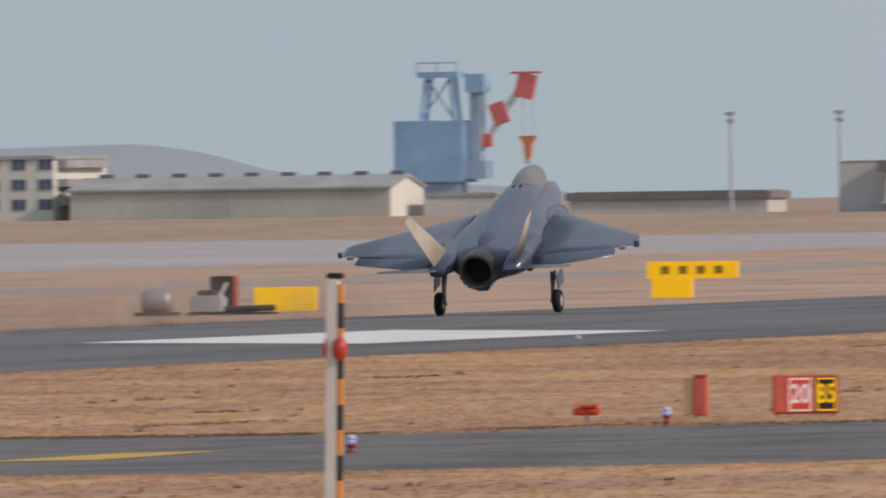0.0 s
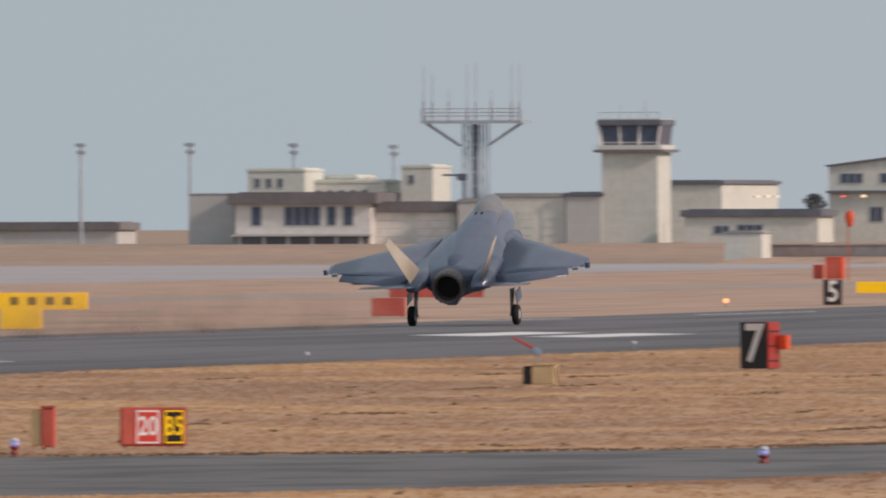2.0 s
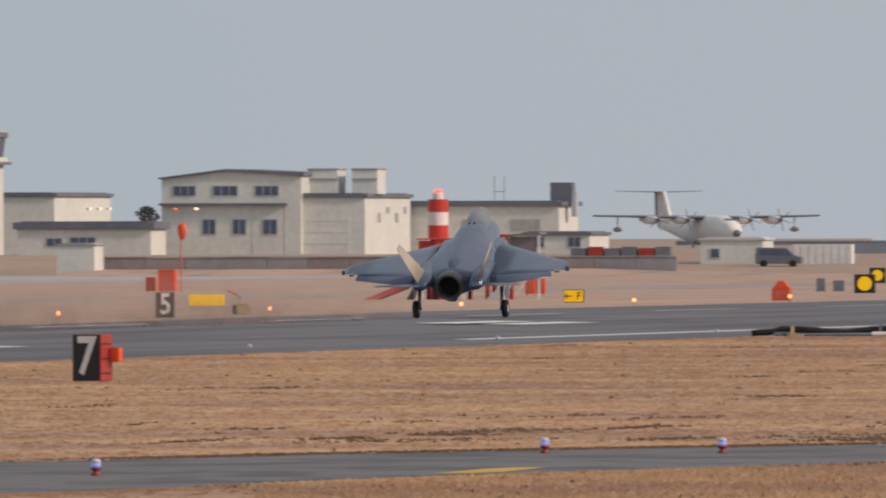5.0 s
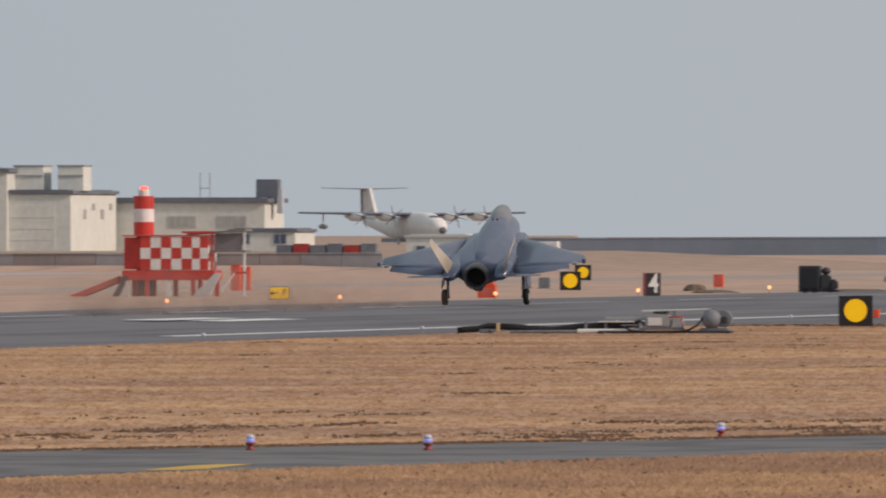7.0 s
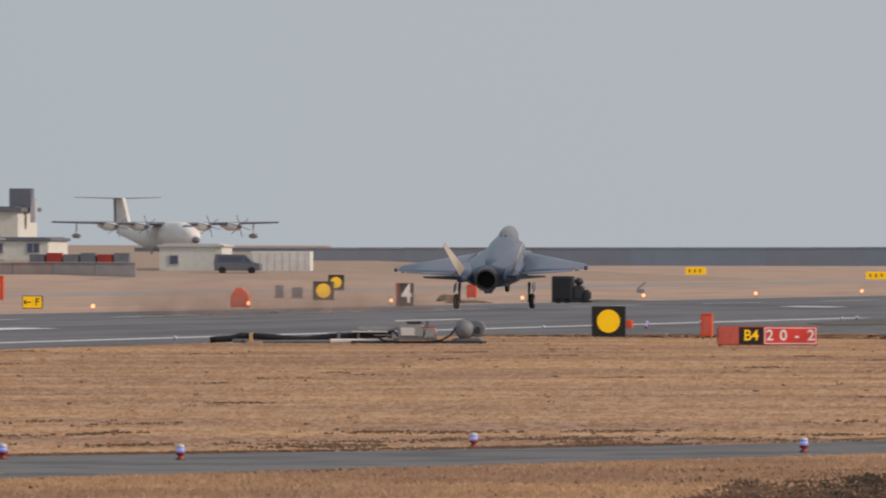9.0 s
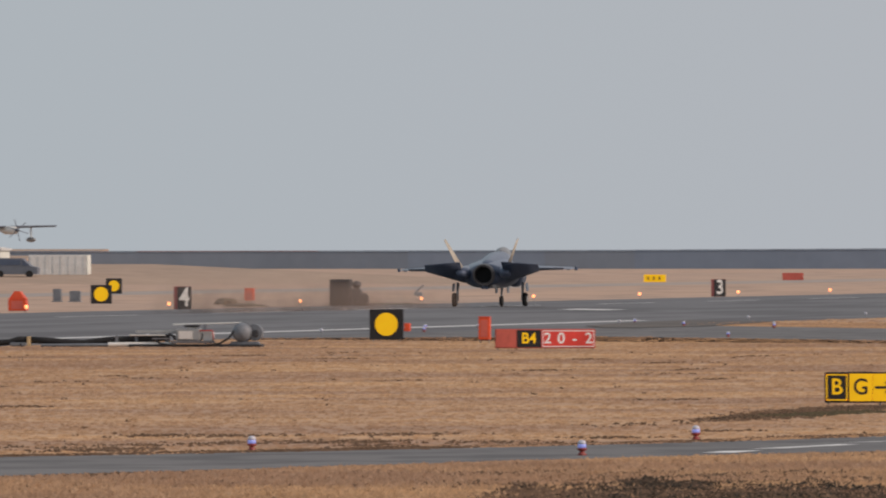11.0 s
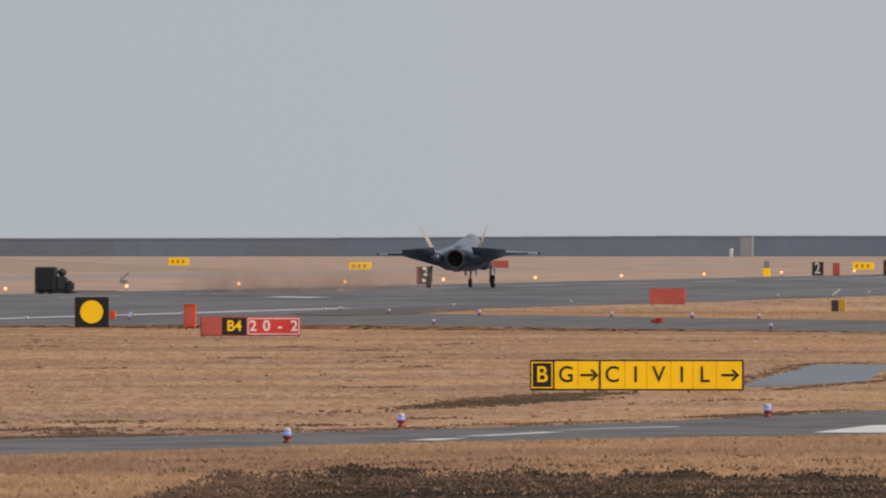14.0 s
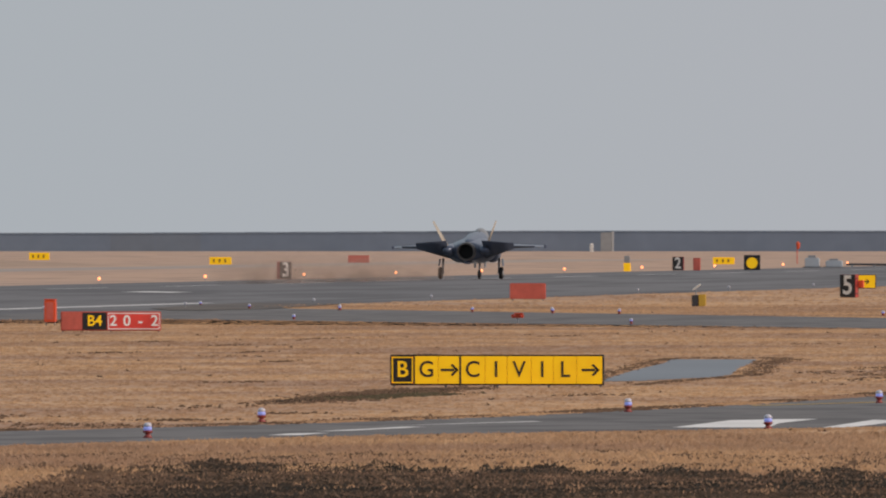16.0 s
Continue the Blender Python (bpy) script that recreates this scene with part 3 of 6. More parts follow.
def panel_sign(name, x, y, h, panels, label, side=None, z0=0.12, depth=0.22, rim=BLACK, turn=0.0, cat="sign", bold=0.018, tall=0.78):
    """A low guidance sign with glow added to its faces: a row of panels (width, face, ink, text) in a frame on short
    legs.
    """
    w = sum(p[0] for p in panels)
    ob = thing(name, pose(x, y, 0, 0, 0, turn), label, cat)
    part("case", slab(-w / 2, w / 2, 0, depth, z0, z0 + h, 0.02), side or rim, ob)
    u = -w / 2
    for pw, face, ink, text, border in panels:
        lo, hi = (0.045 if u < -w / 2 + 0.01 else 0.006), (0.045 if u + pw > w / 2 - 0.01 else 0.006)
        pan = part("panel", slab(u + lo, u + pw - hi, -0.03, -0.002, z0 + 0.045, z0 + h - 0.045, 0.004), face, ob)
        if border:
            for q in ((u + 0.05, u + pw - 0.05, z0 + 0.06, z0 + 0.094), (u + 0.05, u + pw - 0.05, z0 + h - 0.094, z0 + h - 0.06),
                      (u + 0.05, u + 0.084, z0 + 0.06, z0 + h - 0.06), (u + pw - 0.084, u + pw - 0.05, z0 + 0.06, z0 + h - 0.06)):
                part("border_strip", slab(q[0], q[1], -0.036, -0.029, q[2], q[3]), ink, pan)
        if text in (">", "<"):
            arrow(ob, u + pw * 0.5, z0 + h / 2, h * (0.56 if text == ">" else -0.56), ink, -0.030)
        elif " " in text:
            for ch, at in zip(text.replace(" ", ""), (0.12, 0.37, 0.62, 0.88)):
                lettering("letters", ch, h * tall, ink, ob, (u + pw * at, -0.032, z0 + h / 2), 1.0, bold=bold)
        elif text:
            lettering("letters", text, h * tall, ink, ob, (u + pw / 2, -0.032, z0 + h / 2), min(0.95, pw * 0.82 / ((len(text) - 0.55 * text.count(" ")) * h * tall * 0.58)), bold=bold)
        u += pw
    for k in range(max(2, round(w / 1.2))):
        n = max(2, round(w / 1.2))
        post(ob, -w / 2 + 0.1 + (w - 0.2) * k / (n - 1), z0 + 0.02, depth / 2)
    return ob


Y, K = YELLOW, BLACK
civil = panel_sign("direction_sign", -69.7, 661.3, 0.86, [(0.70, K, Y, "B", True), (0.66, Y, K, "G", False), (0.62, Y, K, ">", False), (0.70, Y, K, "C", False), (0.62, Y, K, "I", False),
           (0.68, Y, K, "V", False), (0.62, Y, K, "I", False), (0.66, Y, K, "L", False), (0.76, Y, K, ">", False)], "yellow and black direction sign reading B, G, CIVIL on grass", z0=0.06, bold=0.01, tall=0.74)
part("divider", slab(-1.06, -1.0, -0.036, -0.028, 0.1, 0.88), BLACK, civil)
panel_sign("runway_hold_sign", -119.4, 979.7, 0.80, [(0.90, FADED, FADED, "", False), (1.02, K, Y, "B4", False), (2.25, REDGLOW, SIGNWHITE, "20 - 2", True)],
           "red and black runway holding sign reading B4 20-2", side=FADED, z0=0.06, tall=0.78, bold=0.016, turn=7.0)
panel_sign("runway_hold_sign", -95.8, 477.2, 0.80, [(0.29, FADED, FADED, "", False), (0.57, REDGLOW, SIGNWHITE, "20", True), (0.50, K, Y, "B5", True)],
           "red and black runway holding sign reading 20 B5", side=FADED, z0=0.04, tall=0.68, bold=0.016, turn=11.5)
panel_sign("taxiway_sign", -220.1, 1434.5, 0.78, [(0.62, Y, K, "<", False), (0.62, Y, K, "F", False)], "small yellow taxiway sign with an arrow and F", z0=0.05)


WORNINK = mat("worn_sign_ink", (0.34, 0.21, 0.02), 0.6, grain=4, big=1.0)


def plain_sign(x, y, w, h, label, face=YELLOW, ink=WORNINK, bars=0, z0=0.05, name="taxiway_sign"):
    """A far sign whose writing cannot be read: bars stand for it."""
    ob = thing(name, pose(x, y, 0), label, "sign")
    part("case", slab(-w / 2, w / 2, 0, 0.25, z0, z0 + h, 0.03), face, ob)
    for k in range(bars):
        u = -w * 0.34 + w * 0.78 * k / max(1, bars)
        part("bar", slab(u, u + w * 0.09, -0.025, -0.004, z0 + h * 0.28, z0 + h * 0.74), ink, ob)
    for s in (-1, 1):
        post(ob, s * (w / 2 - 0.15), z0 + 0.02, 0.12)
    return ob


plain_sign(-243.0, 1181.7, 4.74, 0.86, "long yellow taxiway sign beyond the runway", bars=4)
plain_sign(-202.0, 978, 1.75, 0.88, "yellow board on the far runway shoulder", bars=0)
plain_sign(-203.2, 908.8, 2.5, 0.95, "yellow board on the far runway shoulder")
plain_sign(-235.1, 1388.5, 2.11, 0.66, "low yellow board in the far grass", bars=0)
plain_sign(-328.5, 2629.2, 2.27, 0.82, "distant yellow sign in the grass", bars=3)
plain_sign(-278.4, 2375.5, 2.22, 0.76, "distant yellow sign in the grass", bars=3)
plain_sign(-229.1, 2392.7, 2.2, 0.72, "distant yellow sign in the grass", bars=3)
panel_sign("taxiway_sign", -141.5, 1577.0, 0.92, [(1.4, Y, K, ">", False)], "yellow arrow sign beside the runway", z0=0.05)
plain_sign(-275.8, 2478.0, 2.2, 0.77, "distant red board in the grass", face=FADED, name="red_board")
plain_sign(-252.6, 1341.1, 5.5, 0.91, "long red board lying in the far grass", face=FADED, name="red_board")
plain_sign(-207.8, 1091.1, 1.6, 0.85, "red board on the far runway shoulder", face=FADED, name="red_board")
plain_sign(-140.5, 1349.8, 2.05, 0.9, "faded red board on the grass island", face=FADED, name="red_board", z0=0.12)


DULLRED = mat("dull_red_enamel", (0.42, 0.045, 0.035), 0.5, grain=4, big=1.0)


def distance_board(x, y, text, h=1.42, w=0.95, depth=0.75, turn=10.0, label="", extra=True):
    """A runway distance marker: a black face with a white numeral on a red-sided case."""
    ob = thing("distance_marker", pose(x, y, 0, 0, 0, turn), label, "sign", "runway distance markers")
    part("case", slab(-w / 2, w / 2, 0, depth, 0.04, h, 0.02), DULLRED, ob, "red side of the case")
    for z in (0.25, 0.7, 1.15):
        part("side_rib", slab(w / 2, w / 2 + 0.02, 0.08, depth - 0.08, z, z + 0.05, 0.01), DARK, ob)
    part("face", slab(-w / 2 + 0.01, w / 2 - 0.01, -0.03, -0.003, 0.05, h - 0.01, 0.01), BLACK, ob, "black face")
    if text:
        lettering("numeral", text, h * 1.12, WHITE, ob, (0, -0.034, h * 0.52), 0.8)
    if extra:
        part("switch_box", slab(w / 2 + 0.05, w / 2 + 0.34, depth - 0.3, depth, 0.62, 1.06, 0.02), ORANGE, ob, "orange box on the side")
    for s in (-1, 1):
        post(ob, s * 0.35, 0.06, 0.3)
    return ob


distance_board(-124.5, 713.4, "7", 1.46, 0.93, 0.9, -14, "black runway marker with a white 7 and a red side")
distance_board(-126.6, 1399.2, "5", 1.40, 0.95, 0.8, -9, "black runway marker with a white 5 and a red side")
distance_board(-207.1, 1210.4, "5", 1.35, 0.95, 0.7, 12, "black runway marker with a white 5 at the far edge", extra=False)
distance_board(-206.0, 1500.0, "4", 1.5, 0.95, 0.8, 24, "black runway marker with a white 4 at the far edge", extra=False)
distance_board(-208.0, 1818, "3", 1.38, 0.95, 0.8, 22, "black runway marker with a white 3 at the far edge", extra=False)
distance_board(-207.5, 2124, "2", 1.25, 1.0, 0.7, 0, "black runway marker with a white 2 at the far edge", extra=False)
ob = distance_board(-203.75, 900, "", 1.5, 0.95, 0.8, 0, "black runway marker with a worn white stroke and red side", extra=False)
part("stroke", box(bmesh.new(), (0, -0.04, 0.85), (0.14, 0.02, 0.9), 0, Matrix.Rotation(radians(28), 4, "Y")), WHITE, ob, "worn white stroke")


def circle_board(x, y, w, h, label, box_side=True):
    ob = thing("arresting_gear_marker", pose(x, y, 0), label, "sign", "arresting gear markers")
    part("board", slab(-w / 2, w / 2, 0, 0.12, 0.08, h + 0.06, 0.015), BLACK, ob)
    part("disc", lathe([(0.01, -0.02), (w * 0.34, -0.02), (w * 0.34, -0.002), (0.01, -0.002)], "y", 36, (0, 0, 0.08 + h / 2)), YELLOW, ob, "amber disc")
    for s in (-1, 1):
        post(ob, s * w * 0.4, 0.2, 0.06)
    if box_side:
        part("lamp_box", slab(w / 2 + 0.02, w / 2 + 0.28, 0.1, 0.5, 0.45, 0.82, 0.02), ORANGE, ob, "orange lamp box")
    return ob


circle_board(-135.8, 1055.4, 1.52, 1.38, "black board with an amber disc at the runway edge")
circle_board(-227.1, 1611.7, 1.45, 1.3, "black board with an amber disc beyond the runway", False)
circle_board(-265.1, 1888.7, 1.3, 1.25, "black board with an amber disc in the far grass", False)
circle_board(-195.6, 2068.9, 1.43, 1.45, "black board with an amber disc at the far edge", False)
circle_board(-302.7, 1579.2, 1.15, 1.12, "black board with an amber disc in the far grass", False)


def red_box(x, y, w, h, label, material=ORANGE, leg=0.15):
    """A frangible equipment box with a cap and short legs."""
    ob = thing("equipment_box", pose(x, y, 0), label, "equipment box")
    part("body", slab(-w / 2, w / 2, -w / 2, w / 2, leg, h, 0.03), material, ob)
    part("cap", slab(-w / 2 - 0.02, w / 2 + 0.02, -w / 2 - 0.02, w / 2 + 0.02, h, h + 0.05, 0.02), material, ob)
    part("door_seam", slab(-w * 0.32, w * 0.32, -w / 2 - 0.006, -w / 2 + 0.002, leg + 0.12, h - 0.1), FADED, ob)
    for s in (-1, 1):
        post(ob, s * w * 0.38, leg + 0.01, 0)
    return ob


red_box(-129.5, 1040.5, 0.5, 1.12, "slim orange equipment box at the runway edge")
red_box(-223.7, 1662.8, 0.66, 0.98, "orange equipment box in the far grass")
red_box(-200.4, 2068.4, 0.6, 1.2, "orange equipment box beside a runway marker", FADED)
red_box(-283.8, 1659.8, 1.2, 1.64, "broad orange equipment box in the far grass")
red_box(-285.2, 1661, 0.7, 1.1, "small orange equipment box in the far grass")
red_box(-246.0, 1584, 0.62, 1.85, "tall orange equipment box beside the hut")
red_box(-245.62, 1586, 0.62, 1.7, "tall orange equipment box beside the hut")
ob = red_box(-210.5, 1457, 1.1, 0.8, "signal-orange equipment box with a pitched top at the far runway edge", leg=0.08)
part("pitched_top", prism([(-0.5, 0.852), (0.5, 0.852), (0.16, 1.3), (-0.16, 1.3)], "y", -0.5, 0.5), ORANGE, ob)
for x, w, h in ((-239.6, 0.55, 0.95), (-238.3, 0.75, 0.8)):
    ob = thing("utility_box", pose(x, 1678, 0), "blue-grey utility box in the far grass", "equipment box", "utility boxes")
    part("cabinet", slab(-w / 2, w / 2, -0.3, 0.3, 0.1, h, 0.04), MACHINE, ob)
    part("plinth", slab(-w / 2 - 0.1, w / 2 + 0.1, -0.4, 0.4, 0, 0.1, 0.02), STEEL, ob)
ob = red_box(-97.7, 475.8, 0.27, 0.84, "red box with a yellow side panel beside the taxiway", FADED, 0.04)
part("side_panel", slab(-0.34, -0.14, -0.1, 0.1, 0.06, 0.82, 0.02), CREAMBOX, ob, "yellow side panel")


def cream_cabinet(x, y):
    ob = thing("wind_sensor_cabinet", pose(x, y, 0), "cream cabinet with a black side and a red-tipped arm", "cabinet")
    part("body", slab(-0.22, 0.42, -0.3, 0.3, 0.03, 0.56, 0.02), CREAMBOX, ob)
    part("side_box", slab(-0.47, -0.23, -0.25, 0.2, 0.04, 0.54, 0.02), BLACK, ob, "black box on the side")
    part("cable", rod(bmesh.new(), (0.43, -0.1, 0.5), (0.48, -0.12, 0.05), 0.02), RUBBER, ob)
    part("bracket", rod(bmesh.new(), (-0.12, 0, 0.56), (-0.12, 0, 0.86), 0.035), STEEL, ob)
    head = part("head", box(bmesh.new(), (-0.12, 0, 0.95), (0.26, 0.16, 0.16), 0.04, Matrix.Rotation(radians(30), 4, "Y")), FARBLUE, ob, "blue-grey head")
    part("arm", rod(bmesh.new(), (-0.22, 0, 1.04), (-0.80, 0, 1.34), 0.045, 0.03), RED, ob, "red-tipped arm")
    part("top_plate", slab(-0.31, 0.45, -0.33, 0.33, 0.56, 0.585, 0.01), CREAMBOX, ob)
    return ob


cab0 = cream_cabinet(-119.7, 651.3)
cab1 = cream_cabinet(-210.4, 1254)


def barrier_arm():
    """A raised boom, seen close: white face, orange and black striped side, red lamp."""
    ob = thing("raised_barrier_arm", pose(-36.4, 164, 0, 0, 1.2, 0), "raised white boom barrier with an orange and black striped side", "barrier")
    part("boom", slab(-0.058, 0.028, 0, 0.08, 0.0, 4.13, 0.006), WHITE, ob, "white face of the boom")
    for k in range(23):
        part("stripe", slab(0.0285, 0.058, 0, 0.08, 0.18 * k, 0.18 * k + (0.178 if k < 22 else 0.13)), ORANGESTRIPE if k % 2 == 0 else BLACK, ob)
    part("cap", slab(-0.06, 0.062, -0.004, 0.086, 4.13, 4.17, 0.01), BLACK, ob, "black end cap")
    part("lamp", ball(bmesh.new(), (0.05, -0.02, 3.63), 0.08, (0.7, 0.7, 1.1)), RED, ob, "red lamp")
    part("lamp_back", ball(bmesh.new(), (-0.06, 0.03, 3.63), 0.05, (0.5, 0.7, 1.6)), RED, ob)
    part("pedestal", slab(-0.25, 0.25, -0.1, 0.4, 0, 1.0, 0.04), WHITE, ob)
    return ob


ORANGESTRIPE = mat("orange_stripe_paint", (0.80, 0.33, 0.05), 0.5, grain=4, big=1.0)
barrier_arm()


LAMPRED = mat("dark_red_lamp_base", (0.27, 0.035, 0.03), 0.5, grain=6, big=2.0)


# taxiway edge lamps: red base, clear dome with a blue lens
def taxi_lamp(x, y, s=1.0):
    ob = thing("taxiway_edge_lamp", pose(x, y, 0), "blue taxiway edge lamp with a white dome and red base", "lamp", "taxiway edge lamps")
    part("base", lathe([(0.10 * s, 0), (0.10 * s, 0.03), (0.055 * s, 0.08 * s), (0.055 * s, 0.10 * s), (0.105 * s, 0.13 * s), (0.10 * s, 0.17 * s)], "z", 14), LAMPRED, ob, "dark red base", smooth=True)
    part("lens", lathe([(0.085 * s, 0.17 * s), (0.092 * s, 0.20 * s), (0.088 * s, 0.25 * s), (0.07 * s, 0.255 * s)], "z", 14), LAMP_B, ob, "glowing blue lens", smooth=True)
    part("dome", lathe([(0.088 * s, 0.25 * s), (0.09 * s, 0.28 * s), (0.07 * s, 0.32 * s), (0.03 * s, 0.34 * s)], "z", 14), GLASSWHITE, ob, "white dome", smooth=True)
    return ob


lamp0 = taxi_lamp(-77.5, 445.1)
for x, y in [(-75.6, 488.7), (-71.8, 488.3), (-69.6, 517.7), (-61.1, 507.9), (-63.2, 547.5), (-57.6, 577.1), (-54.0, 605.8), (-49.8, 530.6), (-96.2, 465.1), (-92.5, 419)]:
    copy_thing(lamp0, pose(x, y, 0))
small = taxi_lamp(-125.6, 1101.2, 0.8)
for x, y in [(-150.9, 1188.1), (-149.7, 1268.2), (-142.6, 1229.8), (-137.2, 1223.9), (-122.0, 1183.9), (-135.4, 1207.9), (-126.3, 1186.5), (-120.8, 1172.6), (-116.8, 1165.8), (-105.1, 1054.4), (-101.6, 1142.0), (-147.1, 1157.7), (-146.7, 1154.6)]:
    copy_thing(small, pose(x, y, 0.01))


def runway_lamp(x, y, material, label, group, h=0.33, r=0.088):
    ob = thing("runway_edge_lamp", pose(x, y, 0), label, "lamp", group)
    part("stem", rod(bmesh.new(), (0, 0, 0), (0, 0, h - 0.1), 0.03), STEEL, ob)
    part("lens", ball(bmesh.new(), (0, 0, h), r, (1, 1, 1.15)), material, ob, "glowing lens", smooth=True)
    return ob


edge0 = runway_lamp(-208.6, 1187, LAMP_A, "amber glowing runway edge lamp on a short stem", "far runway edge lamps", 0.36, 0.105)
for k in range(-1, 17):
    copy_thing(edge0, pose(-208.6, float(np.interp(k, [-2, 0, 1, 6, 10, 16], [1187, 1317.8, 1383, 1704.6, 1967, 2373])), 0))
near0 = runway_lamp(-147.5, 700, GLASSWHITE, "unlit white runway edge lamp on a short stem", "near runway edge lamps", 0.22, 0.075)
for k in range(1, 22):
    copy_thing(near0, pose(-147.5, 700 + 60.3 * k, 0.02))


def red_approach_lamp(x, y, s=1.0):
    ob = thing("guard_lamp", pose(x, y, 0), "low red twin guard lamp on a stem", "lamp")
    part("stem", rod(bmesh.new(), (0, 0, 0), (0, 0, 0.24 * s), 0.035), STEEL, ob)
    part("hood", slab(-0.27 * s, 0.27 * s, -0.08, 0.1, 0.22 * s, 0.38 * s, 0.03), ORANGE, ob, "red hood")
    for k in (-1, 1):
        part("lens", ball(bmesh.new(), (0.13 * k * s, -0.09, 0.31 * s), 0.06 * s), RED, ob)
    part("visor", slab(-0.12 * s, 0.25 * s, -0.15, 0.0, 0.38 * s, 0.44 * s, 0.01), ORANGE, ob)
    return ob


red_approach_lamp(-97.0, 461.1)
red_approach_lamp(-111.5, 1066.8, 1.05)
ob = thing("sensor_box", pose(-122.4, 1264.8, 0), "small yellow and dark sensor box with a pale arm", "equipment box")
part("dark_body", slab(-0.4, -0.05, -0.2, 0.2, 0.02, 0.62, 0.02), DARK, ob)
part("yellow_body", slab(-0.03, 0.34, -0.2, 0.2, 0.02, 0.66, 0.02), LINE_Y, ob, "yellow case")
part("stem", rod(bmesh.new(), (-0.2, 0, 0.6), (-0.2, 0, 0.95), 0.03), STEEL, ob)
part("arm", rod(bmesh.new(), (-0.35, 0, 0.9), (0.05, 0, 1.2), 0.05), WHITE, ob, "pale arm")


def arresting_machine():
    """Arresting machine: a thick hose, plates and an engine on a skid, and a round tank on a saddle."""
    ob = thing("arresting_machine", pose(-140.15, 1002, 0), "grey arresting machine with black hoses and a round tank", "machine")
    pts = [(-4.1, 0.30), (-3.4, 0.27), (-2.6, 0.2), (-1.8, 0.16), (-1.3, 0.22), (-0.7, 0.30), (0.3, 0.34), (1.2, 0.36), (1.9, 0.42)]
    part("hose", tube([(a, 0, z) for a, z in pts], 0.15), RUBBER, ob, "thick black hose", smooth=True)
    part("hose_end", tube([(-5.9, 0, 0.14), (-5.6, 0, 0.17), (-5.0, 0, 0.2), (-4.6, 0, 0.32), (-4.2, 0, 0.32)], 0.14), RUBBER, ob, smooth=True)
    part("clamp", slab(-4.2, -4.06, -0.25, 0.2, 0.05, 0.45, 0.02), CREAMBOX, ob, "pale clamp")
    part("bracket", slab(-4.95, -4.25, -0.3, -0.12, 0.02, 0.2, 0.05), MACHINE, ob)
    part("bracket_bolt", ball(bmesh.new(), (-4.45, -0.3, 0.1), 0.06), DARK, ob)
    part("ground_tube", rod(bmesh.new(), (-3.6, -0.2, 0.07), (2.2, -0.2, 0.11), 0.07), MACHINE, ob, "pale tube along the ground")
    part("tube_sleeve", rod(bmesh.new(), (-0.7, -0.2, 0.1), (2.2, -0.2, 0.12), 0.1), WHITE, ob, "white sleeve")
    part("skid", slab(0.2, 5.9, -0.5, 0.7, 0.01, 0.12, 0.03), DARK, ob, "dark skid")
    part("deck_plate", slab(0.2, 1.95, -0.3, 0.5, 0.47, 0.53, 0.02), WHITE, ob, "pale deck plate")
    part("upper_plate", slab(0.45, 2.2, -0.1, 0.6, 0.58, 0.72, 0.03), ROOFL, ob)
    for u in (-0.35, 0.5, 1.8):
        part("plate_leg", slab(u - 0.06, u + 0.06, -0.2, 0.4, 0.05, 0.5, 0.01), MACHINE, ob)
    part("sill", slab(1.2, 2.0, -0.35, -0.3, 0.33, 0.39), BROWNROOF, ob)
    blk = part("engine_block", slab(2.2, 3.3, -0.4, 0.5, 0.26, 0.78, 0.06), ROOFL, ob, "grey engine housing")
    part("engine_cover", slab(2.55, 3.2, -0.3, 0.4, 0.84, 0.94, 0.04), DARK, blk, "dark cover")
    part("cover_stem", slab(2.7, 3.05, -0.2, 0.3, 0.76, 0.86), WHITE, blk)
    part("housing_face", slab(2.35, 2.95, -0.43, -0.40, 0.34, 0.68, 0.01), WHITE, blk)
    part("pipe_bend", tube([(1.8, -0.3, 0.46), (1.95, -0.3, 0.56), (2.15, -0.3, 0.44), (2.2, -0.3, 0.3)], 0.06, 8), DARK, ob, smooth=True)
    part("bed", slab(2.0, 3.8, -0.42, 0.5, 0.16, 0.26, 0.02), BROWNROOF, ob, "rusty bed plate")
    part("control_box", slab(3.38, 3.8, -0.3, 0.3, 0.26, 0.66, 0.03), PALE, ob)
    part("control_rail", tube([(3.15, -0.35, 0.3), (3.15, -0.35, 0.64), (3.3, -0.35, 0.7), (3.8, -0.35, 0.7), (3.84, -0.35, 0.3)], 0.035, 8), DULLRED, ob, smooth=True)
    part("valve", slab(3.35, 3.5, 0.1, 0.25, 0.66, 0.96, 0.02), MACHINE, ob)
    part("rail_pipe", rod(bmesh.new(), (2.0, 0.4, 0.95), (5.0, 0.4, 1.03), 0.035), WHITE, ob)
    part("rail_leg", rod(bmesh.new(), (3.4, 0.4, 0.1), (3.4, 0.4, 0.99), 0.03), MACHINE, ob)
    c = tube([(1.35, -0.5, 0.3), (1.6, -0.5, 0.13), (2.2, -0.5, 0.07), (3.6, -0.5, 0.08), (4.1, -0.5, 0.14), (4.5, -0.5, 0.36), (4.7, -0.5, 0.64), (4.95, -0.5, 0.82)], 0.045, 8)
    part("cable", c, RUBBER, ob, "looped black cable", smooth=True)
    tank = part("tank", lathe([(0.02, -0.62), (0.3, -0.55), (0.40, -0.38), (0.42, 0.0), (0.40, 0.5), (0.02, 0.6)], "y", 24, (5.05, 0, 0.62)), MACHINE, ob, "round grey tank", smooth=True)
    part("tank_band", lathe([(0.425, -0.05), (0.44, 0.0), (0.425, 0.05)], "y", 24, (5.05, 0, 0.62)), DARK, tank)
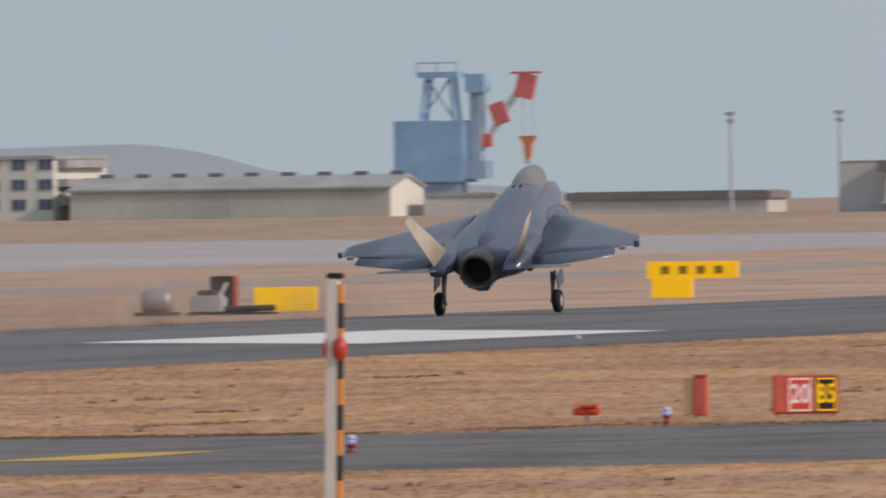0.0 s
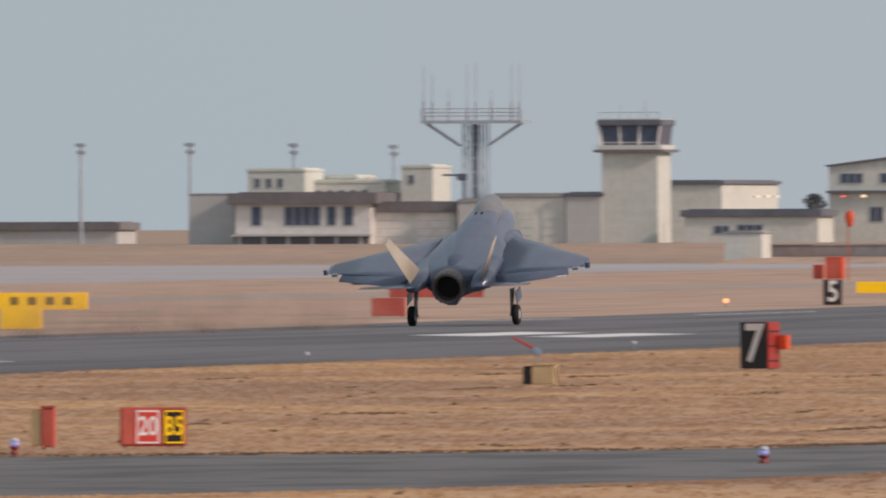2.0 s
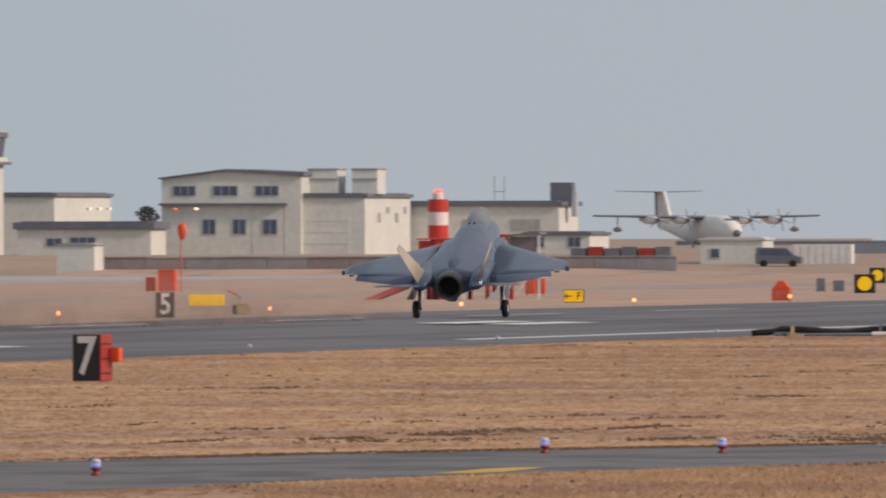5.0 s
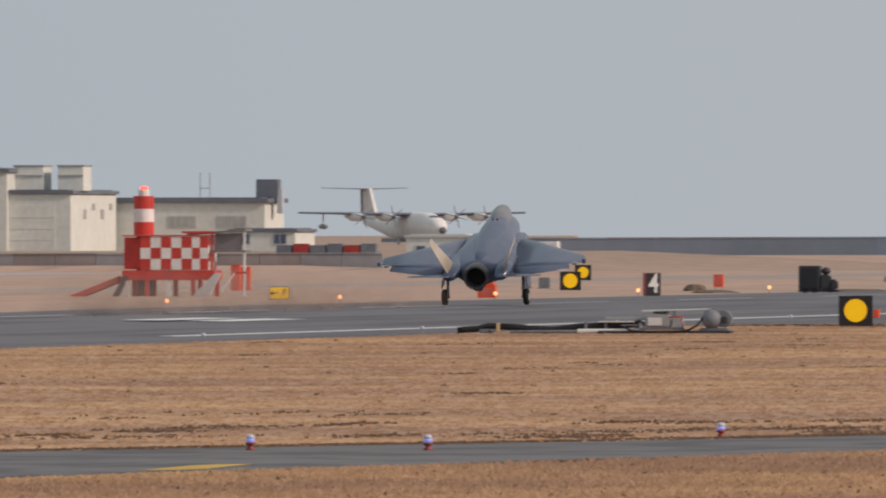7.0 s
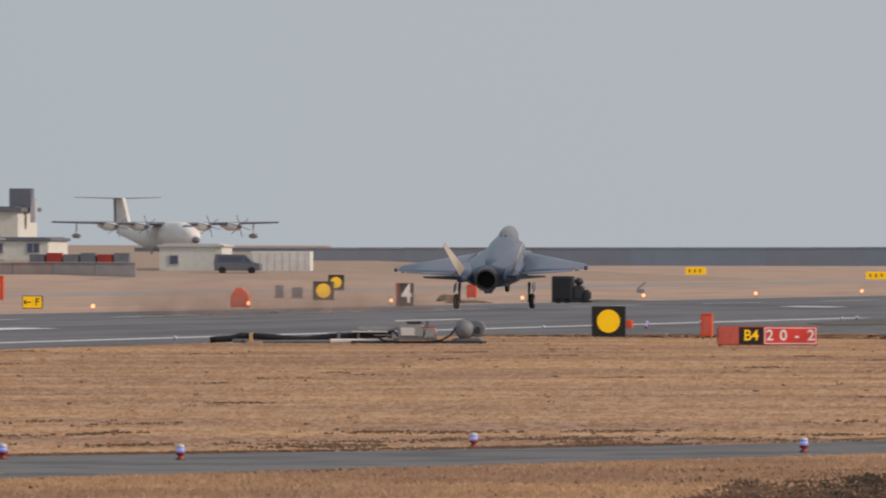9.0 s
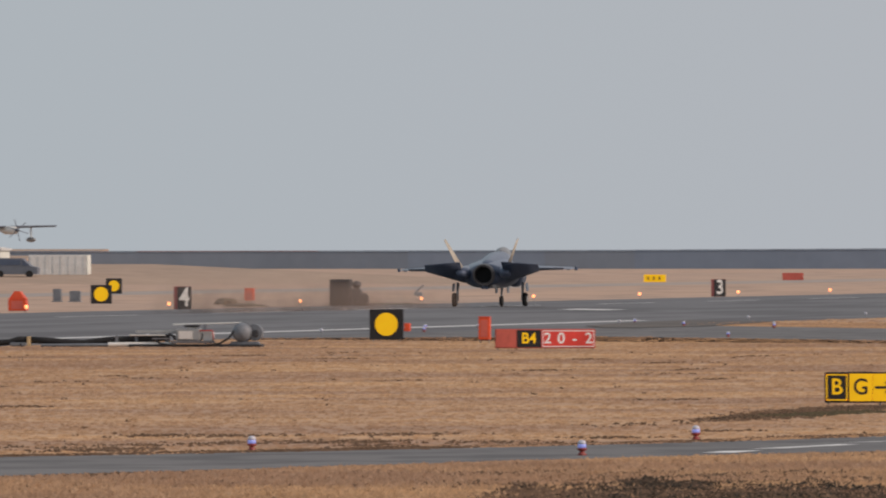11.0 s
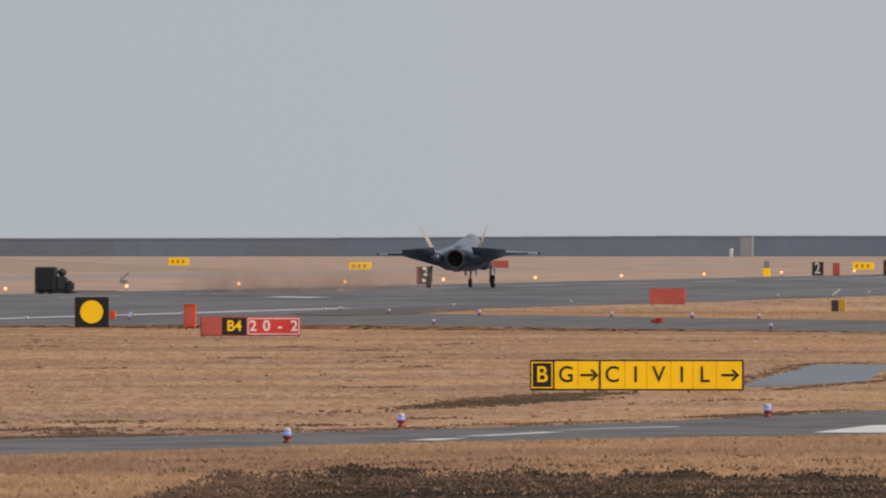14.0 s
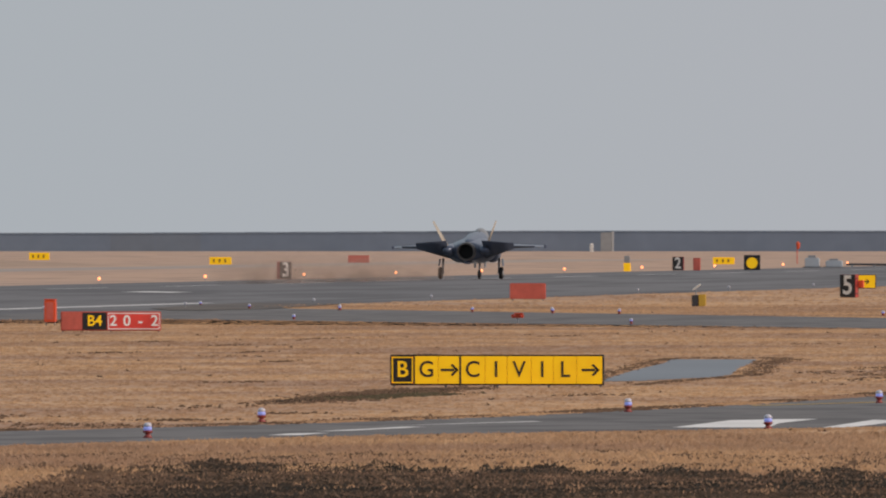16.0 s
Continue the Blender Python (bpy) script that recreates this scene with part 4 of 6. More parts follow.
    part("drum", lathe([(0.03, -0.2), (0.36, -0.18), (0.36, 0.3), (0.03, 0.32)], "y", 20, (5.52, 0.3, 0.62)), MACHINE, ob, "pale drum behind the tank")
    part("dark_fitting", slab(5.5, 5.75, -0.3, -0.1, 0.42, 0.72, 0.04), DARK, ob)
    part("saddle", slab(4.55, 5.8, -0.45, 0.35, 0.03, 0.24, 0.06), MACHINE, ob, "grey saddle")
    return ob


arresting_machine()


def generator_trailer():
    ob = thing("generator_trailer", pose(-202.6, 1556, 0), "dark generator trailer with a hunched engine at one end", "trailer")
    part("cabinet", slab(-1.33, 0.05, -0.6, 0.7, 0.22, 1.85, 0.05), DARK, ob)
    part("cabinet_door", slab(-1.2, -0.1, -0.62, -0.60, 0.35, 1.7), BLACK, ob)
    part("engine", slab(0.06, 0.75, -0.5, 0.6, 0.25, 1.25, 0.12), DARK, ob)
    part("air_filter", ball(bmesh.new(), (0.42, 0, 1.5), 0.28, (1.1, 1, 0.9)), DARK, ob, smooth=True)
    part("stack", rod(bmesh.new(), (0.3, 0.1, 1.2), (0.42, 0.1, 1.75), 0.09), DARK, ob)
    part("radiator", slab(0.7, 1.2, -0.45, 0.5, 0.2, 0.95, 0.14), DARK, ob)
    part("chassis", slab(-1.35, 1.3, -0.5, 0.5, 0.12, 0.24, 0.02), BLACK, ob)
    for u in (-0.9, -0.3, 0.8):
        part("wheel", lathe([(0.02, -0.1), (0.2, -0.1), (0.2, 0.1), (0.02, 0.1)], "y", 14, (u, -0.5, 0.2)), RUBBER, ob)
    return ob


generator_trailer()


def checkered_hut():
    """Glide-slope shelter on stilts with red and white checkered panels and a striped beacon mast."""
    ob = thing("checkered_shelter", pose(-237.6, 1508, 0), "red and white checkered equipment shelter on legs with ramps", "shelter")
    hut = part("body", slab(-2.82, 1.6, 0, 3.2, 1.7, 3.85, 0.04), WHITE, ob)
    cols = [-2.82 + 0.67 * i for i in range(6)] + [1.06, 1.6]
    for i, (u0, u1) in enumerate(zip(cols, cols[1:])):
        for j in range(3):
            z = 1.72 + j * 0.705
            part("check_panel", slab(u0 + 0.005, u1 - 0.005, -0.045, -0.004, z + 0.005, z + 0.7), RED if (i + j) % 2 == 0 else WHITE, hut)
    for i in range(4):
        for j in range(4):
            y = 0.05 + i * 0.78
            z = 1.72 + j * 0.53
            part("check_panel", slab(1.604, 1.64, y, y + 0.77, z, z + 0.525), RED if (i + j) % 2 else WHITE, hut)
    part("side_bay", slab(-3.95, -2.86, 0.4, 2.8, 1.75, 3.8, 0.04), RED, ob, "plain red bay")
    part("roof", slab(-4.0, 1.75, -0.1, 3.3, 3.86, 3.95, 0.02), RED, ob)
    part("beam", slab(-4.0, 2.0, -0.1, 3.3, 1.05, 1.68, 0.03), RED, ob, "red supporting beam")
    for u in (-3.7, -2.4, -1.0, 0.6, 1.7):
        part("leg", slab(u - 0.13, u + 0.13, -0.05, 0.25, 0, 1.05), RED if u in (-2.4, 0.6) else WHITE, ob)
        part("leg", slab(u - 0.13, u + 0.13, 2.9, 3.2, 0, 1.05), RED, ob)
    part("dark_plinth", slab(-2.9, -2.2, 0.5, 1.5, 0, 1.05), DARK, ob)
    part("ramp", prism([(-7.6, 0.0), (-4.3, 1.3), (-4.3, 0.9), (-6.6, 0.0)], "y", 0.2, 1.6), FADED, ob, "sloping red ramp")
    part("stair", prism([(-4.6, 0.0), (-3.9, 1.3), (-3.6, 1.3), (-4.2, 0.0)], "y", -0.4, 0.1), DARK, ob)
    part("white_ramp", prism([(0.6, 0.0), (2.1, 1.5), (2.5, 1.5), (1.7, 0.0)], "y", -0.5, -0.1), PALE, ob, "pale sloping brace")
    part("platform", slab(1.7, 4.0, 0.2, 2.6, 2.85, 2.97, 0.02), BROWNROOF, ob)
    part("awning", prism([(0.2, 4.05), (4.0, 4.35), (4.05, 4.2), (0.2, 3.95)], "y", 0, 2.8), BROWNROOF, ob, "brown awning roof")
    part("awning_edge", slab(-0.1, 2.0, -0.06, 0.0, 4.06, 4.2), RED, ob)
    for u in (1.8, 3.9):
        part("awning_post", slab(u - 0.07, u + 0.07, 0.3, 0.44, 0, 4.2), FADED if u < 2 else WHITE, ob)
    part("screen", slab(2.0, 3.75, 0.35, 0.42, 2.98, 4.05), BROWNROOF, ob, "brown slatted screen")
    part("handrail", rod(bmesh.new(), (2.4, 0.1, 0.3), (3.3, 0.1, 1.5), 0.06), WHITE, ob)
    part("handrail", rod(bmesh.new(), (3.3, 0.1, 1.5), (4.1, 0.1, 1.55), 0.06), RED, ob)
    mast = part("beacon_mast", rod(bmesh.new(), (-3.0, 2.6, 0), (-3.0, 2.6, 3.9), 0.5, seg=20), RED, ob, "lower beacon mast")
    for k, m in enumerate((RED, WHITE, RED)):
        part("mast_band", lathe([(0.05, 0), (0.66, 0), (0.66, 0.83), (0.05, 0.83)], "z", 24, (-3.0, 2.6, 3.96 + 0.84 * k)), m, mast, smooth=False)
    part("beacon", ball(bmesh.new(), (-3.0, 2.6, 6.98), 0.22, (1.2, 1.2, 0.6)), LAMP_R, mast, "glowing red beacon")
    part("beacon_foot", rod(bmesh.new(), (-3.0, 2.6, 6.46), (-3.0, 2.6, 6.88), 0.36), WHITE, mast)
    return ob


checkered_hut()


def small_windsock(x, y, h, k=1.0):
    ob = thing("windsock_mast", pose(x, y, 0), "red windsock hanging from a slim mast", "windsock")
    part("mast", rod(bmesh.new(), (0, 0, 0), (0, 0, h), 0.05), FADED, ob)
    part("sock", lathe([(a * k, b * k) for a, b in ((0.02, 0.0), (0.20, -0.05), (0.34, -0.3), (0.30, -0.7), (0.16, -1.15), (0.03, -1.2))], "z", 14, (0.1, 0, h)), ORANGE, ob, "drooping red sock", smooth=True)
    return ob


small_windsock(-284.6, 1670, 5.0)


small_windsock(-226.0, 2440, 2.3, 0.65)
for x, w, h in ((-207.6, 1.35, 1.19), (-205.5, 1.57, 0.86)):
    ob = thing("arresting_engine_housing", pose(x, 2257, 0), "far blue-grey machine housing at the runway edge", "machine")
    part("housing", slab(-w / 2, w / 2, -0.5, 0.5, 0.0, h * 0.8, 0.08), MAST, ob)
    part("top", slab(-w * 0.3, w * 0.25, -0.3, 0.3, h * 0.8, h, 0.05), STEEL, ob)
    part("skid", slab(-w / 2 - 0.2, w / 2 + 0.2, -0.6, 0.6, 0, 0.1), DARK, ob)
ob = thing("tape_tube", pose(-198.5, 2215, 0.06), "long dark tube lying by the runway", "tube")
part("tube", rod(bmesh.new(), (-2, 0, 0.35), (4, 0, 0.3), 0.1), DARK, ob)
for u in (-1.5, 0.6, 2.8):
    part("rest", slab(u - 0.1, u + 0.1, -0.15, 0.15, -0.06, 0.3), STEEL, ob)
ob = thing("marker_post", pose(-209.2, 2095, 0), "short yellow and white post beyond the runway", "post")
part("lower", slab(-0.3, 0.3, -0.2, 0.2, 0, 0.75, 0.03), YELLOW, ob)
part("upper", slab(-0.24, 0.24, -0.16, 0.16, 0.75, 1.4, 0.05), STEEL, ob, "grey head")
cab2 = thing("wind_vane_stand", pose(-235.5, 1850, 0), "small grey stand with a tilted vane", "wind vane")
part("foot", slab(-0.3, 0.3, -0.2, 0.2, 0, 0.3, 0.03), STEEL, cab2)
part("vane", rod(bmesh.new(), (-0.25, 0, 0.3), (0.4, 0, 0.85), 0.07), STEEL, cab2)


def dirt_mound(x, y, w, h, label):
    ob = thing("dirt_mound", pose(x, y, 0), label, "mound")
    g = bmesh.new()
    bmesh.ops.create_icosphere(g, subdivisions=3, radius=1.0)
    for v in g.verts:
        k = 1 + 0.22 * noise.noise(v.co * 2.3 + Vector((x, y, 0)))
        v.co = Vector((v.co.x * w / 2 * k, v.co.y * w * 0.8 * k, max(-0.05, v.co.z) * h * k))
    part("heap", g, SOIL, ob)
    return ob


SOIL = mat("dark_soil", (0.15, 0.11, 0.075), 0.95, grain=3, big=0.5, var=0.3)
dirt_mound(-219.0, 1615.6, 1.6, 0.5, "small dark heap of soil in the grass")
dirt_mound(-211.5, 1570, 3.2, 0.22, "low spread of dark soil by the trailer")
dirt_mound(-207.5, 1610, 7, 0.16, "low spread of dark soil by the runway")

ob = thing("arresting_tank", pose(-203.6, 858 + 30, 0.05), "pale round tank of an arresting machine beyond the runway", "tank")
part("tank", lathe([(0.05, -0.6), (0.4, -0.55), (0.5, -0.3), (0.5, 0.4), (0.35, 0.6), (0.05, 0.62)], "x", 20, (0, 0, 0.55)), STEEL, ob, "pale tank", smooth=True)
part("skid", slab(-0.8, 0.8, -0.5, 0.5, 0, 0.14, 0.02), DARK, ob)
ob = thing("arresting_block", pose(-202.0, 890, 0.05), "dark engine block and tube of an arresting machine", "machine")
part("block", slab(-0.65, 0.6, -0.5, 0.5, 0.05, 0.75, 0.08), MAST, ob)
part("cover", slab(-0.4, 0.3, -0.4, 0.4, 0.75, 0.95, 0.05), DARK, ob)
part("tube", rod(bmesh.new(), (0.6, 0, 0.2), (2.6, 0, 0.25), 0.12), DARK, ob, "dark tube")
part("skid", slab(-0.8, 2.6, -0.5, 0.5, 0, 0.1, 0.02), DARK, ob)


# ---- buildings on the terrace ----
CURTAIN = mat("curtained_window_glass", (0.44, 0.45, 0.43), 0.3, var=0.06, grain=2, big=0.6, bump=0)
BASE = 1.9


def windows_on(parent, wins, y, frame_mat=PALE, glass=WINDOW):
    """Each window: left, sill, width, height, and how many panes."""
    for u, z, w, h, n in wins:
        win = part("window", slab(u - 0.08, u + w + 0.08, y - 0.06, y + 0.02, z - 0.08, z + h + 0.08), frame_mat, parent)
        pw = w / n
        for k in range(n):
            part("pane", slab(u + k * pw + 0.05, u + (k + 1) * pw - 0.05, y - 0.085, y - 0.055, z + 0.04, z + h - 0.04), glass, win)


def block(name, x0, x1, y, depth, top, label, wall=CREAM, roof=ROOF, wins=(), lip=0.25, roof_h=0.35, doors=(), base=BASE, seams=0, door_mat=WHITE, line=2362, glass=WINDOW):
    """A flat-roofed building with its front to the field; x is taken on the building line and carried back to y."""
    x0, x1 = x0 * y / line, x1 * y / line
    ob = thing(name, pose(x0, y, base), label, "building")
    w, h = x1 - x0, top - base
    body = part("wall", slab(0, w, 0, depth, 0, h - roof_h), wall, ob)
    part("roof", slab(-lip, w + lip, -lip, depth + lip, h - roof_h, h, 0.04), roof, ob)
    part("parapet", slab(0.3, w - 0.3, 0.4, depth - 0.4, h, h + 0.1), roof, ob)
    windows_on(ob, wins, 0, glass=glass)
    for u, dw, dh in doors:
        d = part("door", slab(u, u + dw, -0.06, 0.02, 0.0, dh), door_mat, ob)
        for k in range(3):
            part("door_rail", slab(u + 0.03, u + dw - 0.03, -0.085, -0.058, dh * (k + 0.9) / 4, dh * (k + 0.9) / 4 + 0.05), PALE, d)
    for k in range(1, seams):
        part("wall_seam", slab(w * k / seams - 0.04, w * k / seams + 0.04, -0.025, 0.01, 0, h - roof_h), PALE, ob)
    return ob


def control_tower():
    ob = thing("control_tower", pose(-427.8, 2362, BASE), "cream air traffic control tower with a glazed cab", "tower")
    w, d, h = 5.75, 7.6, 9.15
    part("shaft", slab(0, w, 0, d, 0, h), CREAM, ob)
    part("gallery", slab(-0.75, w + 0.75, -0.7, d + 0.7, h, h + 0.3, 0.05), BROWNROOF, ob, "overhanging brown gallery slab")
    part("gallery_band", slab(-0.4, w + 0.4, -0.35, d + 0.35, h + 0.3, h + 0.75), CREAM, ob)
    cab = part("cab", prism([(0.05, 0.0), (w - 0.05, 0.0), (w + 0.25, 2.0), (-0.25, 2.0)], "y", 0.1, d - 0.1), WINDOW, ob, "outward-leaning dark glazing")
    cab.location.z = h + 0.7
    for u in np.linspace(0.02, w - 0.02, 4):
        lean = (u - w / 2) / (w / 2) * 0.29
        rod_bm = rod(bmesh.new(), (u, -0.02, 0.0), (u + lean, -0.02, 2.0), 0.12, seg=6)
        part("mullion", rod_bm, WHITE, cab)
    part("sill_rail", slab(-0.2, w + 0.2, -0.06, 0.06, 0.25, 0.36), PALE, cab)
    part("roof_fascia", slab(-0.42, w + 0.42, -0.4, d + 0.4, h + 2.7, h + 3.3, 0.08), ROOF, ob, "dark roof fascia")
    part("roof_deck", slab(-0.3, w + 0.3, -0.3, d + 0.3, h + 3.3, h + 3.42), PALE, ob)
    for u in np.linspace(-0.2, w + 0.2, 7):
        part("rail_post", rod(bmesh.new(), (u, -0.2, h + 3.4), (u, -0.2, h + 4.1), 0.035, seg=6), MAST, ob)
    part("roof_rail", rod(bmesh.new(), (-0.2, -0.2, h + 4.05), (w + 0.2, -0.2, h + 4.05), 0.035, seg=6), MAST, ob)
    part("aerial", rod(bmesh.new(), (4.1, 2, h + 3.5), (4.1, 2, h + 5.2), 0.05, seg=6), MAST, ob)
    part("aerial", rod(bmesh.new(), (1.6, 2, h + 3.5), (1.6, 2, h + 4.8), 0.04, seg=6), MAST, ob)
    for u in np.linspace(-0.6, w + 0.6, 9):
        part("gallery_post", rod(bmesh.new(), (u, -0.62, h + 0.3), (u, -0.62, h + 0.95), 0.03, seg=6), MAST, ob)
    part("side_door", slab(w - 0.02, w + 0.03, 3, 4, 0, 2.1), PALE, ob)
    return ob


control_tower()


SLATE = mat("slate_blue_steel", (0.25, 0.29, 0.37), 0.7, grain=1.0, big=0.2)


def aerial_platform():
    ob = thing("aerial_platform_tower", pose(-442.6, 2372, BASE), "steel lattice tower with a platform of whip aerials", "mast")
    for x in (-1.15, -0.4, 0.4, 1.15):
        for y in (-1.0, 1.0):
            part("leg", rod(bmesh.new(), (x, y, 0), (x, y, 12.2), 0.085, seg=8), MAST, ob)
    part("core", slab(-0.3, 0.3, -0.4, 0.4, 0, 12.1), SLATE, ob, "dark cable core")
    g = bmesh.new()
    for k in range(8):
        z = 1 + k * 1.4
        rod(g, (-1.15, -1, z), (1.15, -1, z + 1.3), 0.04, seg=5)
        rod(g, (1.15, -1, z), (-1.15, -1, z + 1.3), 0.04, seg=5)
    part("lattice", g, MAST, ob)
    part("deck", slab(-5.2, 5.2, -2.6, 2.6, 12.2, 12.5), MAST, ob)
    for s in (-1, 1):
        part("knee_brace", rod(bmesh.new(), (1.4 * s, -1, 9.9), (4.9 * s, -1, 12.2), 0.15, seg=8), MAST, ob)
    g = bmesh.new()
    for u in np.linspace(-5.1, 5.1, 19):
        rod(g, (u, -2.5, 12.5), (u, -2.5, 13.7), 0.06, seg=5)
    for z in (12.95, 13.3, 13.7):
        rod(g, (-5.1, -2.5, z), (5.1, -2.5, z), 0.05, seg=5)
    part("railing", g, MAST, ob)
    for u, z in ((-5.0, 18.0), (-4.1, 17.2), (-2.4, 15.8), (-0.5, 18.2), (0.4, 18.4), (2.0, 15.6), (4.1, 18.4), (4.9, 18.2)):
        part("whip_aerial", rod(bmesh.new(), (u, -2.0, 12.5), (u, -2.0, z), 0.07, 0.035, seg=6), MAST, ob, "slim whip aerial")
        part("aerial_foot", rod(bmesh.new(), (u, -2.0, 12.5), (u, -2.0, 14.4), 0.13, seg=6), MAST, ob)
    return ob


aerial_platform()

# large workshop with a low front gable and a flat wing
ws = thing("workshop_hall", pose(-405.3, 2365, BASE), "cream workshop hall with a low gable roof", "building")
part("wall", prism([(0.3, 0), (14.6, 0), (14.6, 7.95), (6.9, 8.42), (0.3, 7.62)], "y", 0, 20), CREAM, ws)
part("roof", prism([(0.0, 7.62), (6.9, 8.45), (14.9, 7.95), (14.9, 8.3), (6.9, 8.66), (0.0, 7.78)], "y", -0.4, 20.4), ROOF, ws)
part("ledge", slab(0.1, 13.2, -0.7, 0.0, 4.95, 5.2, 0.03), ROOF, ws, "grey ledge along the front")
windows_on(ws, [(1.5, 5.95, 2.3, 1.0, 3), (5.6, 5.95, 2.5, 1.0, 3), (9.9, 5.95, 2.4, 1.0, 3), (4.5, 2.05, 1.35, 1.5, 2), (7.6, 2.05, 1.35, 1.5, 2), (10.7, 2.05, 1.45, 1.5, 2)], 0)
part("white_shutter", slab(7.4, 8.1, -0.03, 0.01, 6.0, 6.35), WHITE, ws)
for u in (9.6, 12.9):
    part("wall_seam", slab(u, u + 0.06, -0.03, 0.01, 0, 4.9), PALE, ws)
wing = block("workshop_wing", -390.7, -383.7, 2366, 29, 8.0, "cream flat-roofed workshop wing with a broad shutter", wins=(), doors=[(0.2, 5.2, 4.6)], door_mat=CREAM, lip=0.3)
for x, w in ((-390.8, 3.0), (-386.3, 2.6)):
    rb = thing("roof_plant_box", pose(x, 2370, 8.0), "cream roof plant box with a shallow cap", "roof box")
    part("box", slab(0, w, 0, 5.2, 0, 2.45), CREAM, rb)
    part("cap", slab(-0.1, w + 0.1, -0.1, 5.3, 2.45, 2.6, 0.03), ROOFL, rb)
    part("ledge", slab(-0.02, w + 0.02, -0.12, 0.0, 1.45, 1.6), ROOFL, rb)
for k in range(4):
    part("vent", slab(7.0, 7.04, 8 + 5.5 * k, 10 + 5.5 * k, 3.2 + (k % 2) * 0.9, 4.2 + (k % 2) * 0.6), ROOFL, wing, "grey vent in the lit side wall")

block("store_building", -379.5, -363.9, 2396, 13, 7.22, "long cream store building with a flat roof", wins=[(5.9, 2.4, 2.8, 1.1, 4), (11.0, 2.4, 2.9, 1.1, 4)], lip=0.4, roof_h=0.45, glass=CURTAIN)
block("gate_lodge", -367.4, -360.8, 2352, 13, 4.1, "small cream lodge with white-framed windows", wins=[(1.0, 0.7, 1.0, 1.0, 2), (4.4, 0.7, 1.3, 1.0, 2)], lip=0.25, roof_h=0.3)
tank = thing("water_tank_tower", pose(-369.4, 2400, 7.27), "dark square water tank on a frame", "tank")
part("tank_box", slab(-1.25, 1.0, 0, 2.2, 0.0, 1.9, 0.05), ROOF, tank)
part("side_frame", slab(0.9, 1.4, 0.2, 1.8, -1.6, 0.9), MAST, tank)
for s in (-1, 1):
    part("post", rod(bmesh.new(), (s * 0.9, 1, -0.25), (s * 0.9, 1, 0.1), 0.1, seg=6), MAST, tank)
twin = thing("twin_roof_aerial", pose(-375.9, 2400, 7.27), "pair of slim aerials on a roof", "aerial")
for u in (-0.5, 0.5):
    part("pole", rod(bmesh.new(), (u, 0, 0), (u, 0, 2.6), 0.07, seg=6), MAST, twin)
part("cross_bar", rod(bmesh.new(), (-0.6, 0, 1.0), (0.6, 0, 1.0), 0.05, seg=6), MAST, twin)

block("annex_by_tower", -421.2, -415.5, 2402, 34, 8.2, "cream annex behind the control tower", lip=0.3)
block("low_office", -419.3, -405.6, 2352, 9, 5.2, "low cream office with a dark flat roof", wins=[(3.0, 0.9, 1.6, 0.8, 2), (5.4, 0.9, 2.6, 0.9, 3)], lip=0.4, roof_h=0.7, seams=2)
block("pump_house", -415.2, -411.4, 2250, 5, 3.1, "small cream pump house at the fence", line=2362, base=0.0, lip=0.15, roof_h=0.2, roof=ROOFL)
block("garage", -439.2, -431.6, 2362, 12, 6.9, "cream garage with three tall bays", doors=[(0.5, 1.6, 3.3), (2.9, 1.6, 3.3), (5.3, 1.6, 3.3)], door_mat=CREAM, roof=ROOFL, lip=0.15)
block("link_building", -431.5, -427.9, 2361.6, 12, 7.0, "grey link building beside the tower", wall=PALE, roof=ROOF)
block("vehicle_bays", -451.5, -442.8, 2364, 11, 6.1, "white-doored vehicle bays under a brown roof band", doors=[(0.3, 3.1, 3.2), (4.6, 3.5, 3.2)], roof=BROWNROOF, roof_h=1.0, lip=0.5)
block("bay_pillar", -442.6, -439.4, 2361.6, 9, 6.4, "grey corner block between the bays and the garage", wall=PALE, roof=ROOFL, lip=0.1)
block("squadron_house", -465.6, -451.6, 2362, 12, 7.1, "two-storey white house with a deep brown roof band", wall=WHITE, roof=BROWNROOF, roof_h=1.15, lip=0.7,
      wins=[(1.7, 1.9, 1.0, 1.9, 1), (5.1, 1.9, 3.7, 1.9, 4), (9.5, 1.9, 0.9, 1.9, 1), (11.2, 1.9, 1.0, 1.9, 1)])
gf = thing("recessed_ground_floor", pose(-465.6, 2361.4, BASE), "ground floor with posts, its recess shade drawn as a dark strip", "ground floor")
# no recess is cut: this dark strip stands for the shade in it
part("shade_wall", slab(0.2, 13.8, 0.3, 0.55, 0, 0.75), ROOF, gf)
for k in range(6):
    part("post", slab(0.4 + 2.5 * k, 0.7 + 2.5 * k, 0.0, 0.25, 0, 0.8), PALE, gf)
part("slab_edge", slab(-0.3, 14.2, -0.3, 0.55, 0.8, 1.0), PALE, gf)
block("grey_store", -470.4, -465.7, 2366, 12, 7.0, "windowless pale grey store", wall=PALE, roof=ROOFL, lip=0.05, roof_h=0.1)
for x0, x1, top, y in ((-464.3, -458.4, 9.6, 2385), (-448.4, -445.2, 9.9, 2388), (-458.0, -450.1, 8.4, 2390), (-456.5, -453, 8.9, 2396)):
    block("rear_block", x0, x1, y, 10, top, "cream rear block rising over the roofs", lip=0.1, roof=CREAM, roof_h=0.3, wins=[(0.8 + 1.2 * k, top - BASE - 1.9, 0.5, 0.9, 1) for k in range(int((x1 - x0) / 1.3) - 1)])
arm_mast = thing("roof_floodlight", pose(-443.5, 2370, 6.1), "dark floodlight arm on a roof edge", "floodlight")
